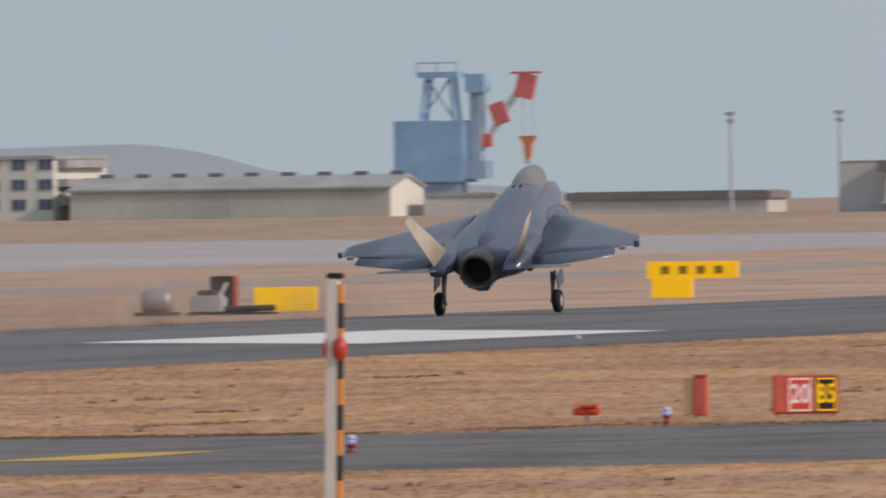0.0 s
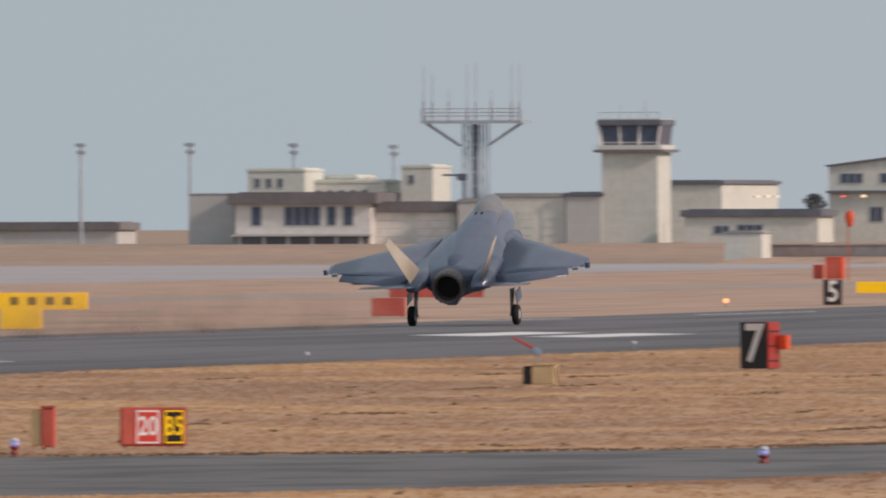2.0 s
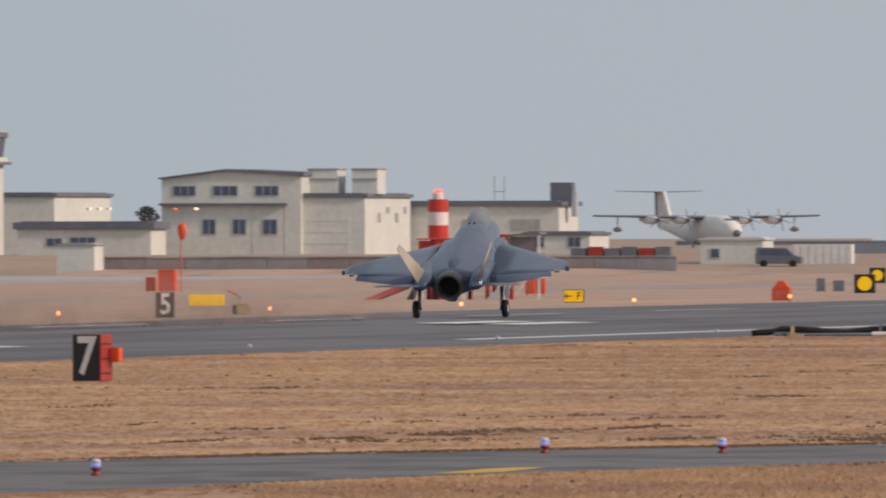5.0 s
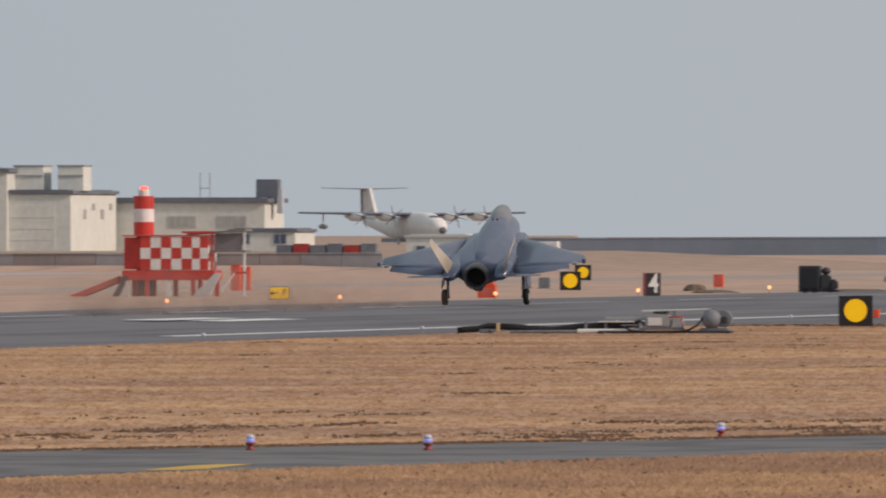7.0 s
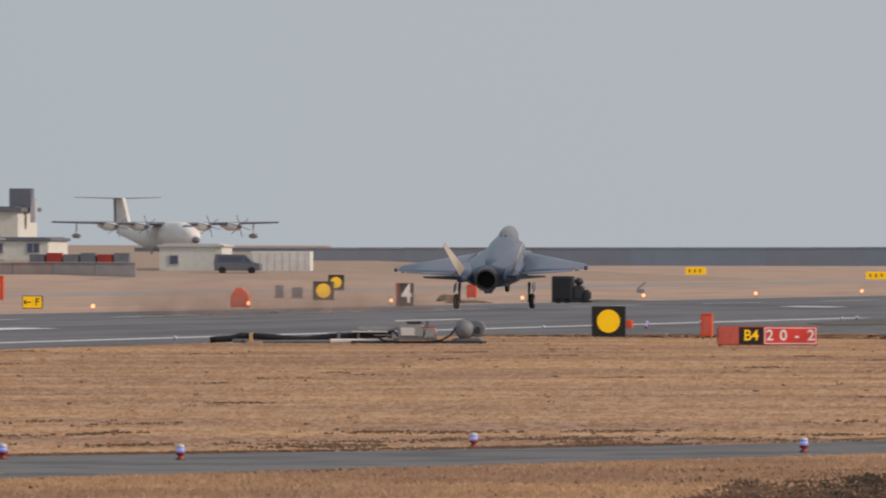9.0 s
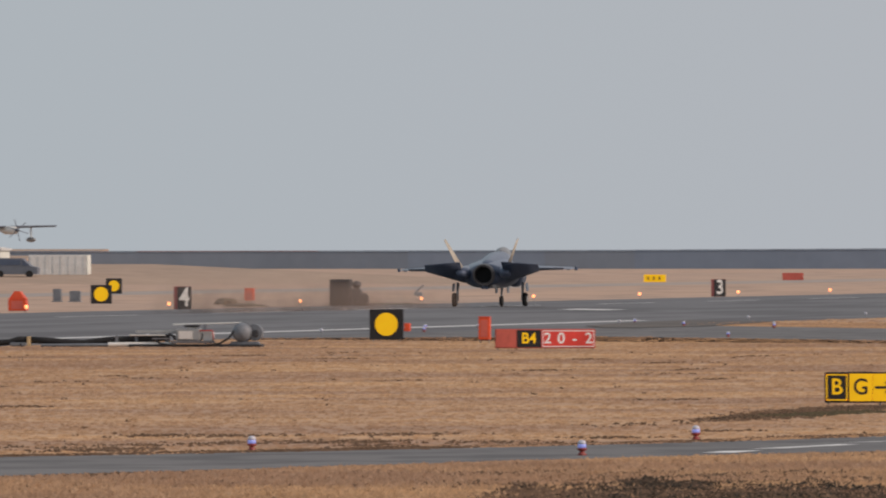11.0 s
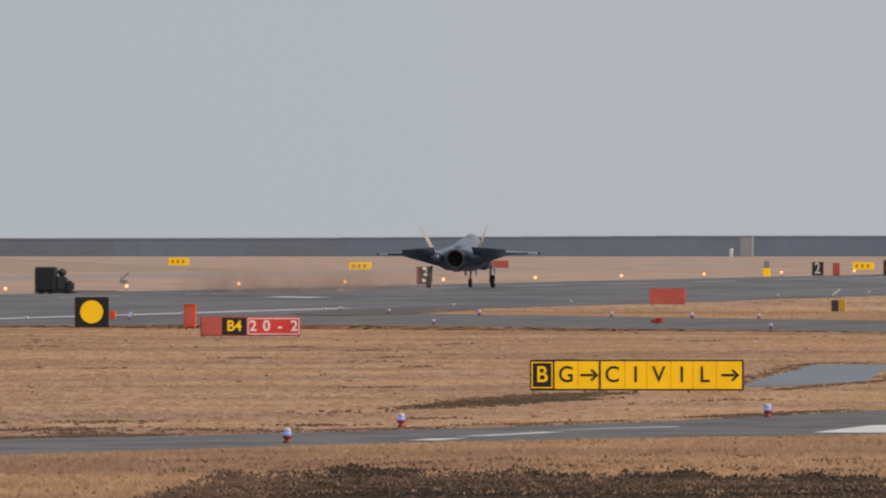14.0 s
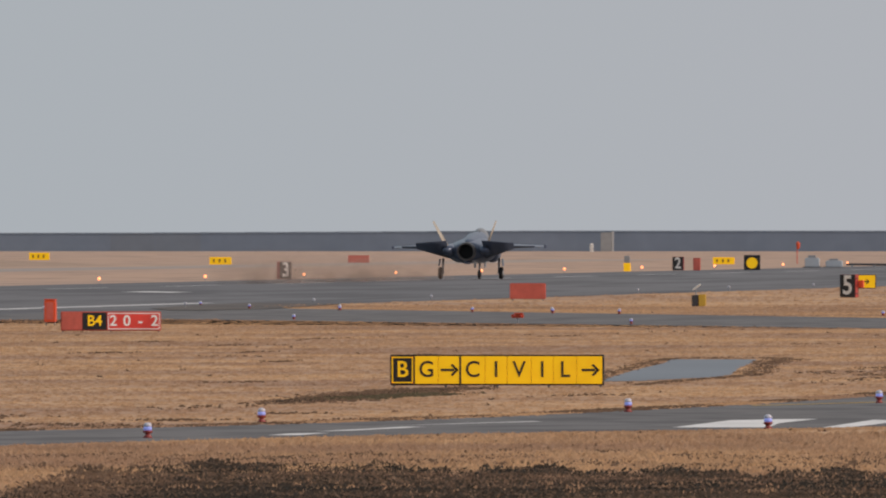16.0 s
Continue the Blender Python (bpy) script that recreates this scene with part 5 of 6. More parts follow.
part("post", rod(bmesh.new(), (0, 0, 0), (0, 0, 2.4), 0.14, seg=6), ROOF, arm_mast)
part("lamp_head", slab(-0.7, 0.35, -0.3, 0.3, 2.2, 2.9, 0.1), ROOF, arm_mast)
part("arm", slab(-2.2, -0.4, -0.1, 0.1, 2.65, 2.85), ROOF, arm_mast)


def small_tree(x, y, base, top, label):
    ob = thing("pine_tree", pose(x, y, base), label, "tree")
    h = top - base
    g = rod(bmesh.new(), (0, 0, 0), (0.1, 0, h * 0.86), 0.16, 0.05, seg=8)
    for a, z in ((0.4, 0.62), (2.3, 0.68), (4.0, 0.74), (5.4, 0.8)):
        rod(g, (0.06, 0, h * z), (0.9 * math.cos(a), 0.9 * math.sin(a), h * (z + 0.1)), 0.06, 0.02, seg=6)
    part("trunk", g, WEEDS, ob)
    r, g = random.Random(4), bmesh.new()
    for k in range(420):
        a, u = r.uniform(0, 6.283), r.random()
        rad = (0.35 + 0.95 * math.sin(math.pi * u) ** 0.7) * math.sqrt(r.random()) * (0.8 + 0.3 * math.sin(3 * a + 5 * u))
        p = Vector((rad * math.cos(a) + 0.12, rad * math.sin(a), h * (0.66 + 0.34 * u)))
        d = Vector((r.uniform(-1, 1), r.uniform(-1, 1), r.uniform(-0.4, 1))).normalized() * 0.3
        e = d.cross(Vector((r.uniform(-1, 1), r.uniform(-1, 1), 0.3))).normalized() * 0.12
        g.faces.new([g.verts.new(q) for q in (p - d * 0.4, p + e, p + d, p - e)])
    part("crown", g, PINE, ob, "green crown greyed by haze in its colour")
    return ob


# needles greyed and lightened, haze put into the green
PINE = islands(mat("haze_greyed_pine_needles", (0.13, 0.155, 0.165), 0.9, grain=1.5, big=0.4, var=0.2, bump=0))
small_tree(-420.2, 2444.1, BASE, 6.8, "small dark pine behind the office roof")
for x, m in ((-401.3, LAMP_A2), (-403.4, LAMP_R)):
    lp = thing("ledge_lamp", pose(x, 2364.2, 6.45), "small glowing lamp on the ledge of a hall", "lamp", "ledge lamps")
    part("bracket", slab(-0.12, 0.12, -0.1, 0.85, -0.06, 0.0), MAST, lp)
    part("bulb", ball(bmesh.new(), (0, -0.1, 0.08), 0.17 if m == LAMP_A2 else 0.11, (1.5, 1, 0.8)), m, lp, "glowing bulb")


def flood_mast(x, y, top):
    ob = thing("flood_light_mast", pose(x, y, BASE), "tall slim flood light mast", "light mast", "flood light masts")
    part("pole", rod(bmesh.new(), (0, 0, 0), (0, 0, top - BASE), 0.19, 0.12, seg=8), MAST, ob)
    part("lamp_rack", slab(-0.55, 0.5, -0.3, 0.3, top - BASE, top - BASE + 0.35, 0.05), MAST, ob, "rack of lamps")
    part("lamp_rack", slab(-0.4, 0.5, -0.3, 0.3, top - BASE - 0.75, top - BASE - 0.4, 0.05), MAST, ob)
    return ob


for x, y, top in ((-489.3, 2400, 12.0), (-477.8, 2400, 12.0), (-466.9, 2400, 11.9), (-456.4, 2400, 11.7)):
    flood_mast(x, y, top)

for y in (2421.5, 2427.5, 2433.5):
    lp = thing("wall_lamp", pose(-422.35, y, 6.6), "small bright lamp on a side wall", "lamp", "side wall lamps")
    part("bracket", slab(-0.3, 0.1, -0.1, 0.1, -0.1, 0.1), MAST, lp)
    part("bulb", ball(bmesh.new(), (0.2, 0, 0), 0.13), LAMP_A2, lp, "bright warm bulb")

# left side of the terrace
hg = thing("long_hangar", pose(-592, 2540, 0.15), "long pale green hangar with a grey ridge roof", "hangar")
part("wall", slab(0, 36.0, 0, 17, 0, 4.9), GREENWALL, hg)
# sunny end of the hangar: its brighter tone is put into the wall colour
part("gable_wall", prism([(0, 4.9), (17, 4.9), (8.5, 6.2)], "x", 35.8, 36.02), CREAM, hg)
part("end_wall", slab(36.0, 36.06, 0, 17, 0, 4.9), CREAM, hg, "end wall, cream to carry its sunlit tone")
part("roof", prism([(-0.4, 4.8), (8.5, 6.15), (17.4, 4.8), (17.4, 5.05), (8.5, 6.4), (-0.4, 5.05)], "x", -0.3, 36.3), ROOFL, hg)
for k in range(9):
    part("ridge_vent", slab(1.5 + 4.1 * k, 3.0 + 4.1 * k, 8.0, 9.0, 6.3, 6.75, 0.05), ROOF, hg)
for k in range(1, 6):
    part("wall_seam", slab(6 * k, 6 * k + 0.1, -0.04, 0.01, 0, 4.8), PALE, hg)
part("lean_to", slab(9.5, 17.5, -1.2, 0, 1.0, 1.6), ROOFL, hg)
block("shed", -551.6, -543.6, 2548, 10, 4.25, "pale grey shed with a stained lit end", line=2538, wall=PALE, roof=ROOFL, lip=0.15)
block("open_shed", -516.5, -495.2, 2450, 10, 4.15, "long low shed with a brown roof edge", line=2448, wall=PALE, roof=BROWNROOF, roof_h=0.8, lip=0.4, seams=5)
ap = block("barracks", -612, -593.4, 2545, 26, 9.0, "pale barracks block with dark balcony bays", line=2538, wall=CREAM, roof=ROOFL, wins=[(2 + 3 * (k % 6), 1.2 + 2.2 * (k // 6), 1.6, 1.2, 2) for k in range(18)])
for k in range(3):
    part("balcony", slab(18.5, 19.7, 2, 24, 1.6 + 2.1 * k, 2.5 + 2.1 * k, 0.05), ROOFL, ap, "side balcony")


def harbour_crane():
    ob = thing("harbour_crane", pose(-619.0, 2850, BASE), "blue harbour crane with a red and white jib", "crane")
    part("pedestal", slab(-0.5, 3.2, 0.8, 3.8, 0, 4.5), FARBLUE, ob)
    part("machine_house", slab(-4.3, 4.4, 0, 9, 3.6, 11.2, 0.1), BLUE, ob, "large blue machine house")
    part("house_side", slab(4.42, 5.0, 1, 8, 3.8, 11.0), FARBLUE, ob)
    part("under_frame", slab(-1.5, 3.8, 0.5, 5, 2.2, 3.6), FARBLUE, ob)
    g = bmesh.new()
    for x0, x1 in ((-1.0, -0.3), (3.2, 2.7)):
        for y in (1, 4):
            rod(g, (x0, y, 11.2), (x1, y, 16.6), 0.24, seg=6)
    rod(g, (-1.0, 1, 11.3), (2.7, 1, 16.4), 0.14, seg=6)
    rod(g, (3.2, 1, 11.3), (-0.3, 1, 16.4), 0.14, seg=6)
    part("a_frame", g, BLUE, ob, "blue lattice frame")
    part("top_platform", slab(-1.3, 3.8, 0, 5, 16.5, 17.2), BLUE, ob)
    g = bmesh.new()
    for x in (-1.2, 1.2, 3.7):
        rod(g, (x, 0, 17.2), (x, 0, 18.4), 0.09, seg=5)
    rod(g, (-1.2, 0, 18.3), (3.7, 0, 18.3), 0.09, seg=5)
    part("top_railing", g, FARBLUE, ob)
    part("second_mast", slab(5.1, 6.4, 1, 4, 4.5, 16.6), FARBLUE, ob, "slim second mast")
    part("second_head", slab(4.6, 7.0, 0.5, 4.5, 14.6, 16.9), BLUE, ob)
    part("mast_foot", slab(4.3, 7.2, 0.5, 4.5, 4.0, 6.2), FARBLUE, ob)
    g = bmesh.new()
    for o in (0, 0.9):
        rod(g, (6.2, 2, 7.0 + o), (12.2, 2, 16.2 + o), 0.16, seg=6)
    for k in range(9):
        u = k / 8
        rod(g, (6.2 + 6 * u, 2, 7.0 + 9.2 * u), (6.5 + 5.7 * u, 2, 8.3 + 8.9 * u), 0.1, seg=5)
    part("jib", g, PALE, ob, "pale lattice jib")
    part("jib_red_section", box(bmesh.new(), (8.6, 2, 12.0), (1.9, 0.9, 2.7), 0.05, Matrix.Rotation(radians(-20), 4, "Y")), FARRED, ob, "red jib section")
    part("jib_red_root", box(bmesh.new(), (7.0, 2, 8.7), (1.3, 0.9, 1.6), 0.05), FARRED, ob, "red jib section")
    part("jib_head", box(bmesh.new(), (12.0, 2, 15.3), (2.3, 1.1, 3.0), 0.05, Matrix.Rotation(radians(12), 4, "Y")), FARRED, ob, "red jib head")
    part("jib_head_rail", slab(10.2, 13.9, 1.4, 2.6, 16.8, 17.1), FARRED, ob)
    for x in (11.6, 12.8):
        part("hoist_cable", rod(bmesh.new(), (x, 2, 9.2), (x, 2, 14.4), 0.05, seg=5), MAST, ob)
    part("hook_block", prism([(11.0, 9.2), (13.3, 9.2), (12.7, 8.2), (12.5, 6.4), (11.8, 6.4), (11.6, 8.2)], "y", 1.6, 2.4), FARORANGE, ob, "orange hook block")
    part("hook", ball(bmesh.new(), (12.15, 2, 6.1), 0.4, (1, 0.6, 1.0), 10), MAST, ob)
    for o in ob.children:
        if not o.name.startswith("pedestal"):
            o.location.z = 0.1
    return ob


harbour_crane()


def flying_boat():
    """Four-engined flying boat with a T-tail, parked nose towards the field."""
    ob = thing("flying_boat", pose(-441.5, 2985, BASE - 0.7, 0, 0, -150), "white four-engined flying boat with a T-tail parked behind the lodge", "aircraft")
    part("hull", loft([ring(13, 0.5, 2.5, 3.6), ring(11.5, 1.3, 1.8, 4.8), ring(8, 1.7, 1.2, 5.7, p=2.4), ring(2, 1.7, 1.1, 5.8, p=2.4), ring(-4, 1.3, 1.6, 5.0, p=2.4), ring(-10, 0.8, 2.8, 4.8), ring(-16, 0.25, 3.9, 4.6)]), WHITE, ob, smooth=True)
    part("cockpit", ball(bmesh.new(), (0, 9.6, 4.7), 1.0, (1.0, 1.5, 0.6), 14), WINDOW, ob)
    part("radome", ball(bmesh.new(), (0, 13, 3.0), 0.8, (0.7, 1.0, 0.7), 12), ROOF, ob, "dark nose")
    for s in (-1, 1):
        part("wing", plane_surface(((0.5 * s, 4.0, 5.4), (0.5 * s, -0.2, 5.3)), ((16.4 * s, 2.6, 5.7), (16.4 * s, 0.6, 5.65)), 0.42, 0.2), ROOF, ob, "grey wing")
        part("tailplane", plane_surface(((0.1 * s, -14.2, 9.3), (0.1 * s, -17.0, 9.3)), ((6.2 * s, -15.4, 9.45), (6.2 * s, -16.8, 9.45)), 0.12, 0.06), ROOF, ob, "grey tailplane")
        for x in (4.6, 9.0):
            nac = part("nacelle", loft([ring(6.4, 0.35, 4.7, 5.4), ring(5.4, 0.55, 4.4, 5.6), ring(2.5, 0.55, 4.4, 5.7), ring(-0.5, 0.15, 5.0, 5.5)]), WHITE, ob, "white engine nacelle", smooth=True)
            nac.location.x = x * s
            part("spinner", lathe([(0.3, 6.3), (0.22, 6.8), (0.02, 7.1)], "y", 12, (0, 0, 5.05)), ROOF, nac)
            for k in range(6):
                a = math.pi * k / 3 + 0.3
                part("propeller_blade", rod(bmesh.new(), (0, 6.55, 5.05), (1.7 * math.cos(a), 6.55, 5.05 + 1.7 * math.sin(a)), 0.07, 0.05, seg=5), ROOF, nac)
        part("float", ball(bmesh.new(), (13.0 * s, 1.6, 3.6), 0.5, (0.8, 3.0, 0.8), 12), ROOFL, ob, "wing float")
        part("float_strut", rod(bmesh.new(), (13.0 * s, 1.6, 3.8), (13.0 * s, 1.6, 5.6), 0.1, seg=6), PALE, ob)
        part("gear", rod(bmesh.new(), (1.9 * s, 1.0, 0), (1.6 * s, 1.0, 2.0), 0.2, seg=10), PALE, ob)
    ob.scale = (0.93, 0.93, 0.84)
    part("fin", prism([(-11.0, 4.6), (-13.8, 9.4), (-16.3, 9.4), (-15.9, 4.4)], "x", -0.2, 0.2), WHITE, ob)
    part("rudder", prism([(-16.32, 5.6), (-16.35, 9.3), (-17.2, 9.3), (-17.0, 5.6)], "x", -0.17, 0.17), ROOF, ob, "dark rudder")
    return ob


flying_boat()

# small things before the flying boat
block("cream_hut", -341.2, -335.0, 2306, 7, 3.5, "small cream hut by the parked flying boat", line=2306, base=0.85, lip=0.2, roof_h=0.25, wins=[(1, 0.7, 0.9, 0.9, 1)], roof=PALE)
ct = thing("white_container", pose(-329.4, 2305, 0.75), "white ribbed freight container by a hut", "container")
part("box", slab(-2.6, 3.2, 0, 2.4, 0.0, 2.1, 0.05), WHITE, ct)
for k in range(8):
    part("rib", slab(-2.4 + k * 0.75, -2.36 + k * 0.75, -0.03, 0.01, 0.25, 1.95), PALE, ct)
part("end_frame", slab(3.2, 3.26, 0, 2.4, 0.1, 2.1), CREAM, ct)
van = thing("dark_van", pose(-332.0, 2296, 0.62), "dark van parked before a container", "van")
part("body", prism([(-2.3, 0.35), (2.2, 0.35), (2.2, 1.0), (1.5, 1.15), (0.7, 1.9), (-2.2, 1.95), (-2.35, 1.2)], "y", 0, 1.8), ROOF, van)
part("windscreen", prism([(0.75, 1.2), (1.4, 1.2), (0.72, 1.8)], "y", -0.03, 0.0), WINDOW, van)
part("side_window", slab(-1.9, 0.5, -0.03, 0, 1.25, 1.75), WINDOW, van)
for u in (-1.5, 1.4):
    part("wheel", lathe([(0.02, -0.1), (0.36, -0.1), (0.36, 0.1), (0.02, 0.1)], "y", 16, (u, 0, 0.36)), RUBBER, van)
cr = thing("dark_crates", pose(-353.5, 2328, 1.4), "row of blue, red and grey crates", "crates")
for k in range(6):
    part("crate", slab(-4 + 1.7 * k, -2.5 + 1.7 * k, 0, 1.5, 0, 1.1 + 0.15 * (k % 2), 0.04), (ROOF, DULLRED, MACHINE)[k % 3], cr)

# block wall at the foot of the terrace
bw = tagged(new("boundary_wall"), "grey block wall at the foot of the terrace", kind="structure")
BROWNBLOCK = mat("brown_stained_block_wall", (0.33, 0.285, 0.275), 0.9, grain=1.0, big=0.1)
for k in range(5, 19):
    part("wall_panel", slab(-413 + 4 * k + 0.02, -413 + 4 * k + 3.98, 2262, 2262.4, 0, 1.72 + 0.02 * (k % 3)), BROWNBLOCK if k % 5 < 2 else FENCE, bw)
    part("wall_cap", slab(-413 + 4 * k, -413 + 4 * k + 4.0, 2261.9, 2262.5, 1.76, 1.84), ROOFL, bw)

bank_side = [(2226, -0.2), (2226, 0.01), (2250, 0.52), (2261.8, 0.62), (2261.8, -0.2)]
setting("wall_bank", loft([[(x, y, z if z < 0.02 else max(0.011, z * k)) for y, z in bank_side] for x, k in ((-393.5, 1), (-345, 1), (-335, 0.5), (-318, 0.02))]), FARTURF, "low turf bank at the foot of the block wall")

# sea wall at the end of the field
RUSTCAP = mat("rust_red_capping", (0.26, 0.15, 0.16), 0.85, grain=0.5, big=0.05)
sw = tagged(new("sea_wall"), "long dark sea wall of concrete panels", kind="structure")
for k in range(48):
    x = -500 + 6.5 * k
    top = 2.95 - float(np.interp(x, [-480, -406, -352], [0.42, 0.28, 0.0]))
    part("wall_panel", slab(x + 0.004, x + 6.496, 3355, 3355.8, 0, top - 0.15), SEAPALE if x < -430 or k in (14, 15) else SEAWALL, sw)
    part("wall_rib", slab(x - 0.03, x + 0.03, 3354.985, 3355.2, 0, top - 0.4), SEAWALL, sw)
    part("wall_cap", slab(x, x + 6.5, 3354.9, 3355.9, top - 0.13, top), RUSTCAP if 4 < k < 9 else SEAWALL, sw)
gp = thing("gate_box", pose(-337.5, 3350, 0), "pale gate box before the sea wall", "box")
part("box", slab(-0.8, 0.8, 0, 1.5, 0, 2.7, 0.05), ROOFL, gp)
part("edge_post", slab(0.85, 1.05, 0, 0.3, 0, 2.85), PALE, gp)
wp = thing("white_post", pose(-334.5, 3300, 0), "short white post before the sea wall", "post")
part("shaft", slab(-0.25, 0.25, -0.2, 0.2, 0, 0.9, 0.05), WHITE, wp)
part("head", ball(bmesh.new(), (0, 0, 1.0), 0.26, (1, 1, 0.8)), WHITE, wp)

# wooded hill behind the harbour, a thin backdrop sized to fit the camera's view
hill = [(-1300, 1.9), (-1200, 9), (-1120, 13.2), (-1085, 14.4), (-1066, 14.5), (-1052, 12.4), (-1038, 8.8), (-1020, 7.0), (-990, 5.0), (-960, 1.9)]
setting("backdrop_hill", prism(smooth_line(hill, 5), "y", 4640, 4642), HILL, "wooded hill, blue haze put into its colour")


# ---- grass ----
def tufts(name, x, y, material, label, hmin, hmax, wide, blades=4, base=0.0):
    """Many small clumps of leaning blades in one mesh."""
    rs = np.random.RandomState(len(x) % 9973)
    n = len(x)
    a = np.radians(44) + rs.uniform(-0.55, 0.55, (n, blades))
    h = rs.uniform(hmin, hmax, (n, blades))
    w = rs.uniform(0.5, 1.0, (n, blades)) * wide
    lx, ly = rs.normal(0, 0.45, (n, blades)) * h, rs.normal(0, 0.45, (n, blades)) * h
    ox, oy = rs.normal(0, wide * 0.5, (n, blades)), rs.normal(0, wide * 0.5, (n, blades))
    cx, cy = x[:, None] + ox, y[:, None] + oy
    co = np.empty((n, blades, 3, 3), np.float32)
    co[..., 0, 0], co[..., 0, 1], co[..., 0, 2] = cx - np.cos(a) * w / 2, cy - np.sin(a) * w / 2, base
    co[..., 1, 0], co[..., 1, 1], co[..., 1, 2] = cx + np.cos(a) * w / 2, cy + np.sin(a) * w / 2, base
    co[..., 2, 0], co[..., 2, 1], co[..., 2, 2] = cx + lx, cy + ly, base + h
    tri = n * blades
    me = bpy.data.meshes.new(name)
    me.vertices.add(tri * 3), me.loops.add(tri * 3), me.polygons.add(tri)
    me.vertices.foreach_set("co", co.ravel())
    me.loops.foreach_set("vertex_index", np.arange(tri * 3, dtype=np.int32))
    me.polygons.foreach_set("loop_start", np.arange(0, tri * 3, 3, dtype=np.int32))
    me.update()
    me.polygons.foreach_set("use_smooth", np.ones(tri, bool))
    up = np.zeros((tri * 3, 3), np.float32)
    up[:, 2] = 1.0
    me.normals_split_custom_set_from_vertices(up)
    me.materials.append(material)
    return tagged(new(name, me), label, "grass", kind="stuff")


rs = np.random.RandomState(5)


def wedge(n, d0, d1, left, right):
    """Places spread over a sector before the camera's stand, angles left of the runway in degrees."""
    d = np.sqrt(rs.uniform(d0 * d0, d1 * d1, n))
    a = np.radians(rs.uniform(right, left, n))
    return -d * np.sin(a), d * np.cos(a)


def rough(x, y, s, seed):
    """A smooth uneven field from a few sine waves, about -1 to 1."""
    r = np.random.RandomState(seed)
    out = np.zeros_like(x)
    for k in range(9):
        ax, ay, ph = r.normal(0, 1, 3)
        out += np.sin((ax * x + ay * y) / s * (0.6 + 0.35 * k) + ph * 5) / (1 + 0.3 * k)
    return out / 2.6


def free(x, y):
    return ~(inside(x, y, TAXI_POLY) | inside(x, y, EXIT_POLY) | inside(x, y, POND_POLY) | ((x < -146.5) & (x > -207.5)))


def ditch_edge(x, y):
    """How far from the stand the dark ditch begins, with ragged bays."""
    a = np.degrees(np.arctan2(-x, y))
    b = a * 7.4
    ragged = 5 * np.sin(b * 2.3 + 1) + 4 * np.sin(b * 6.1) + 3 * np.sin(b * 13.7 + 2) + 2 * np.sin(b * 31)
    return np.interp(a, [4.5, 5.4, 6.2, 6.8, 7.0, 7.2, 7.3], [432, 436, 444, 452, 440, 405, 330]) + ragged


px, py = wedge(190000, 330, 1290, 13.6, 4.7)
ok = free(px, py) & (px > -147)
px, py = px[ok], py[ok]
pd = np.hypot(px, py)
near_ditch = pd < ditch_edge(px, py)
chance = rs.uniform(0, 1, len(px))
dark = near_ditch | (chance < 0.004)
light = ~dark
tufts("grass", px[light], py[light], BLADES, "dry straw-coloured winter grass", 0.012, 0.042, 0.17)
tufts("weeds", px[dark], py[dark], WEEDS, "dark brown dead weeds along the ditch", 0.03, 0.09, 0.12)
# low streaks of dark dead weeds, longest in a belt across the field
cx, cy = wedge(2000, 440, 960, 13.0, 4.7)
cd, ca = np.hypot(cx, cy), np.degrees(np.arctan2(-cx, cy))
belt = np.exp(-((cd - 535) / 27) ** 2) * np.clip((ca - 5.6) * 2, 0, 1) * np.clip((9.8 - ca) * 1.5, 0, 1)
keep = rs.uniform(0, 1, len(cx)) < 0.04 + 0.85 * belt
cx, cy, belt = cx[keep], cy[keep], belt[keep]
wx, wy = [], []
for x0, y0, k in zip(cx, cy, belt):
    n = int(rs.uniform(10, 34) * (1 + 1.6 * k))
    half, deep = rs.uniform(0.15, 0.6) * (1 + 1.2 * k), rs.uniform(1.0, 3.5)
    u = rs.normal(0, half, n)
    wx.append(x0 + u), wy.append(y0 + 0.16 * u + rs.normal(0, deep, n))
wx, wy = np.concatenate(wx), np.concatenate(wy)
ok = free(wx, wy) & (wx > -145)
tufts("weeds", wx[ok], wy[ok], WEEDS, "low streaks of dark dead weeds in the dry grass", 0.02, 0.065, 0.15)
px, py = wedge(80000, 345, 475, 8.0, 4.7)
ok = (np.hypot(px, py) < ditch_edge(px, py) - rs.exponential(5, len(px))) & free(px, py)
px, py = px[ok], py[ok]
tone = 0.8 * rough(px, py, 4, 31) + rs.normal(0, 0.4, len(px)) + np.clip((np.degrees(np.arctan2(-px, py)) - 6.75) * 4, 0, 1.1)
tufts("weeds", px[tone < 0.6], py[tone < 0.6], DITCH, "dense dead weeds in the near ditch, its shade put into their colour", 0.02, 0.14, 0.32)
tufts("weeds", px[tone >= 0.6], py[tone >= 0.6], WEEDS, "brown dead weeds in the near ditch", 0.02, 0.14, 0.32)
px, py = wedge(60000, 1100, 2600, 13.4, 4.7)
ok = free(px, py) & (px > -146)
tufts("grass", px[ok], py[ok], BLADES, "dry straw-coloured grass beyond the runway", 0.03, 0.09, 0.25, 3)
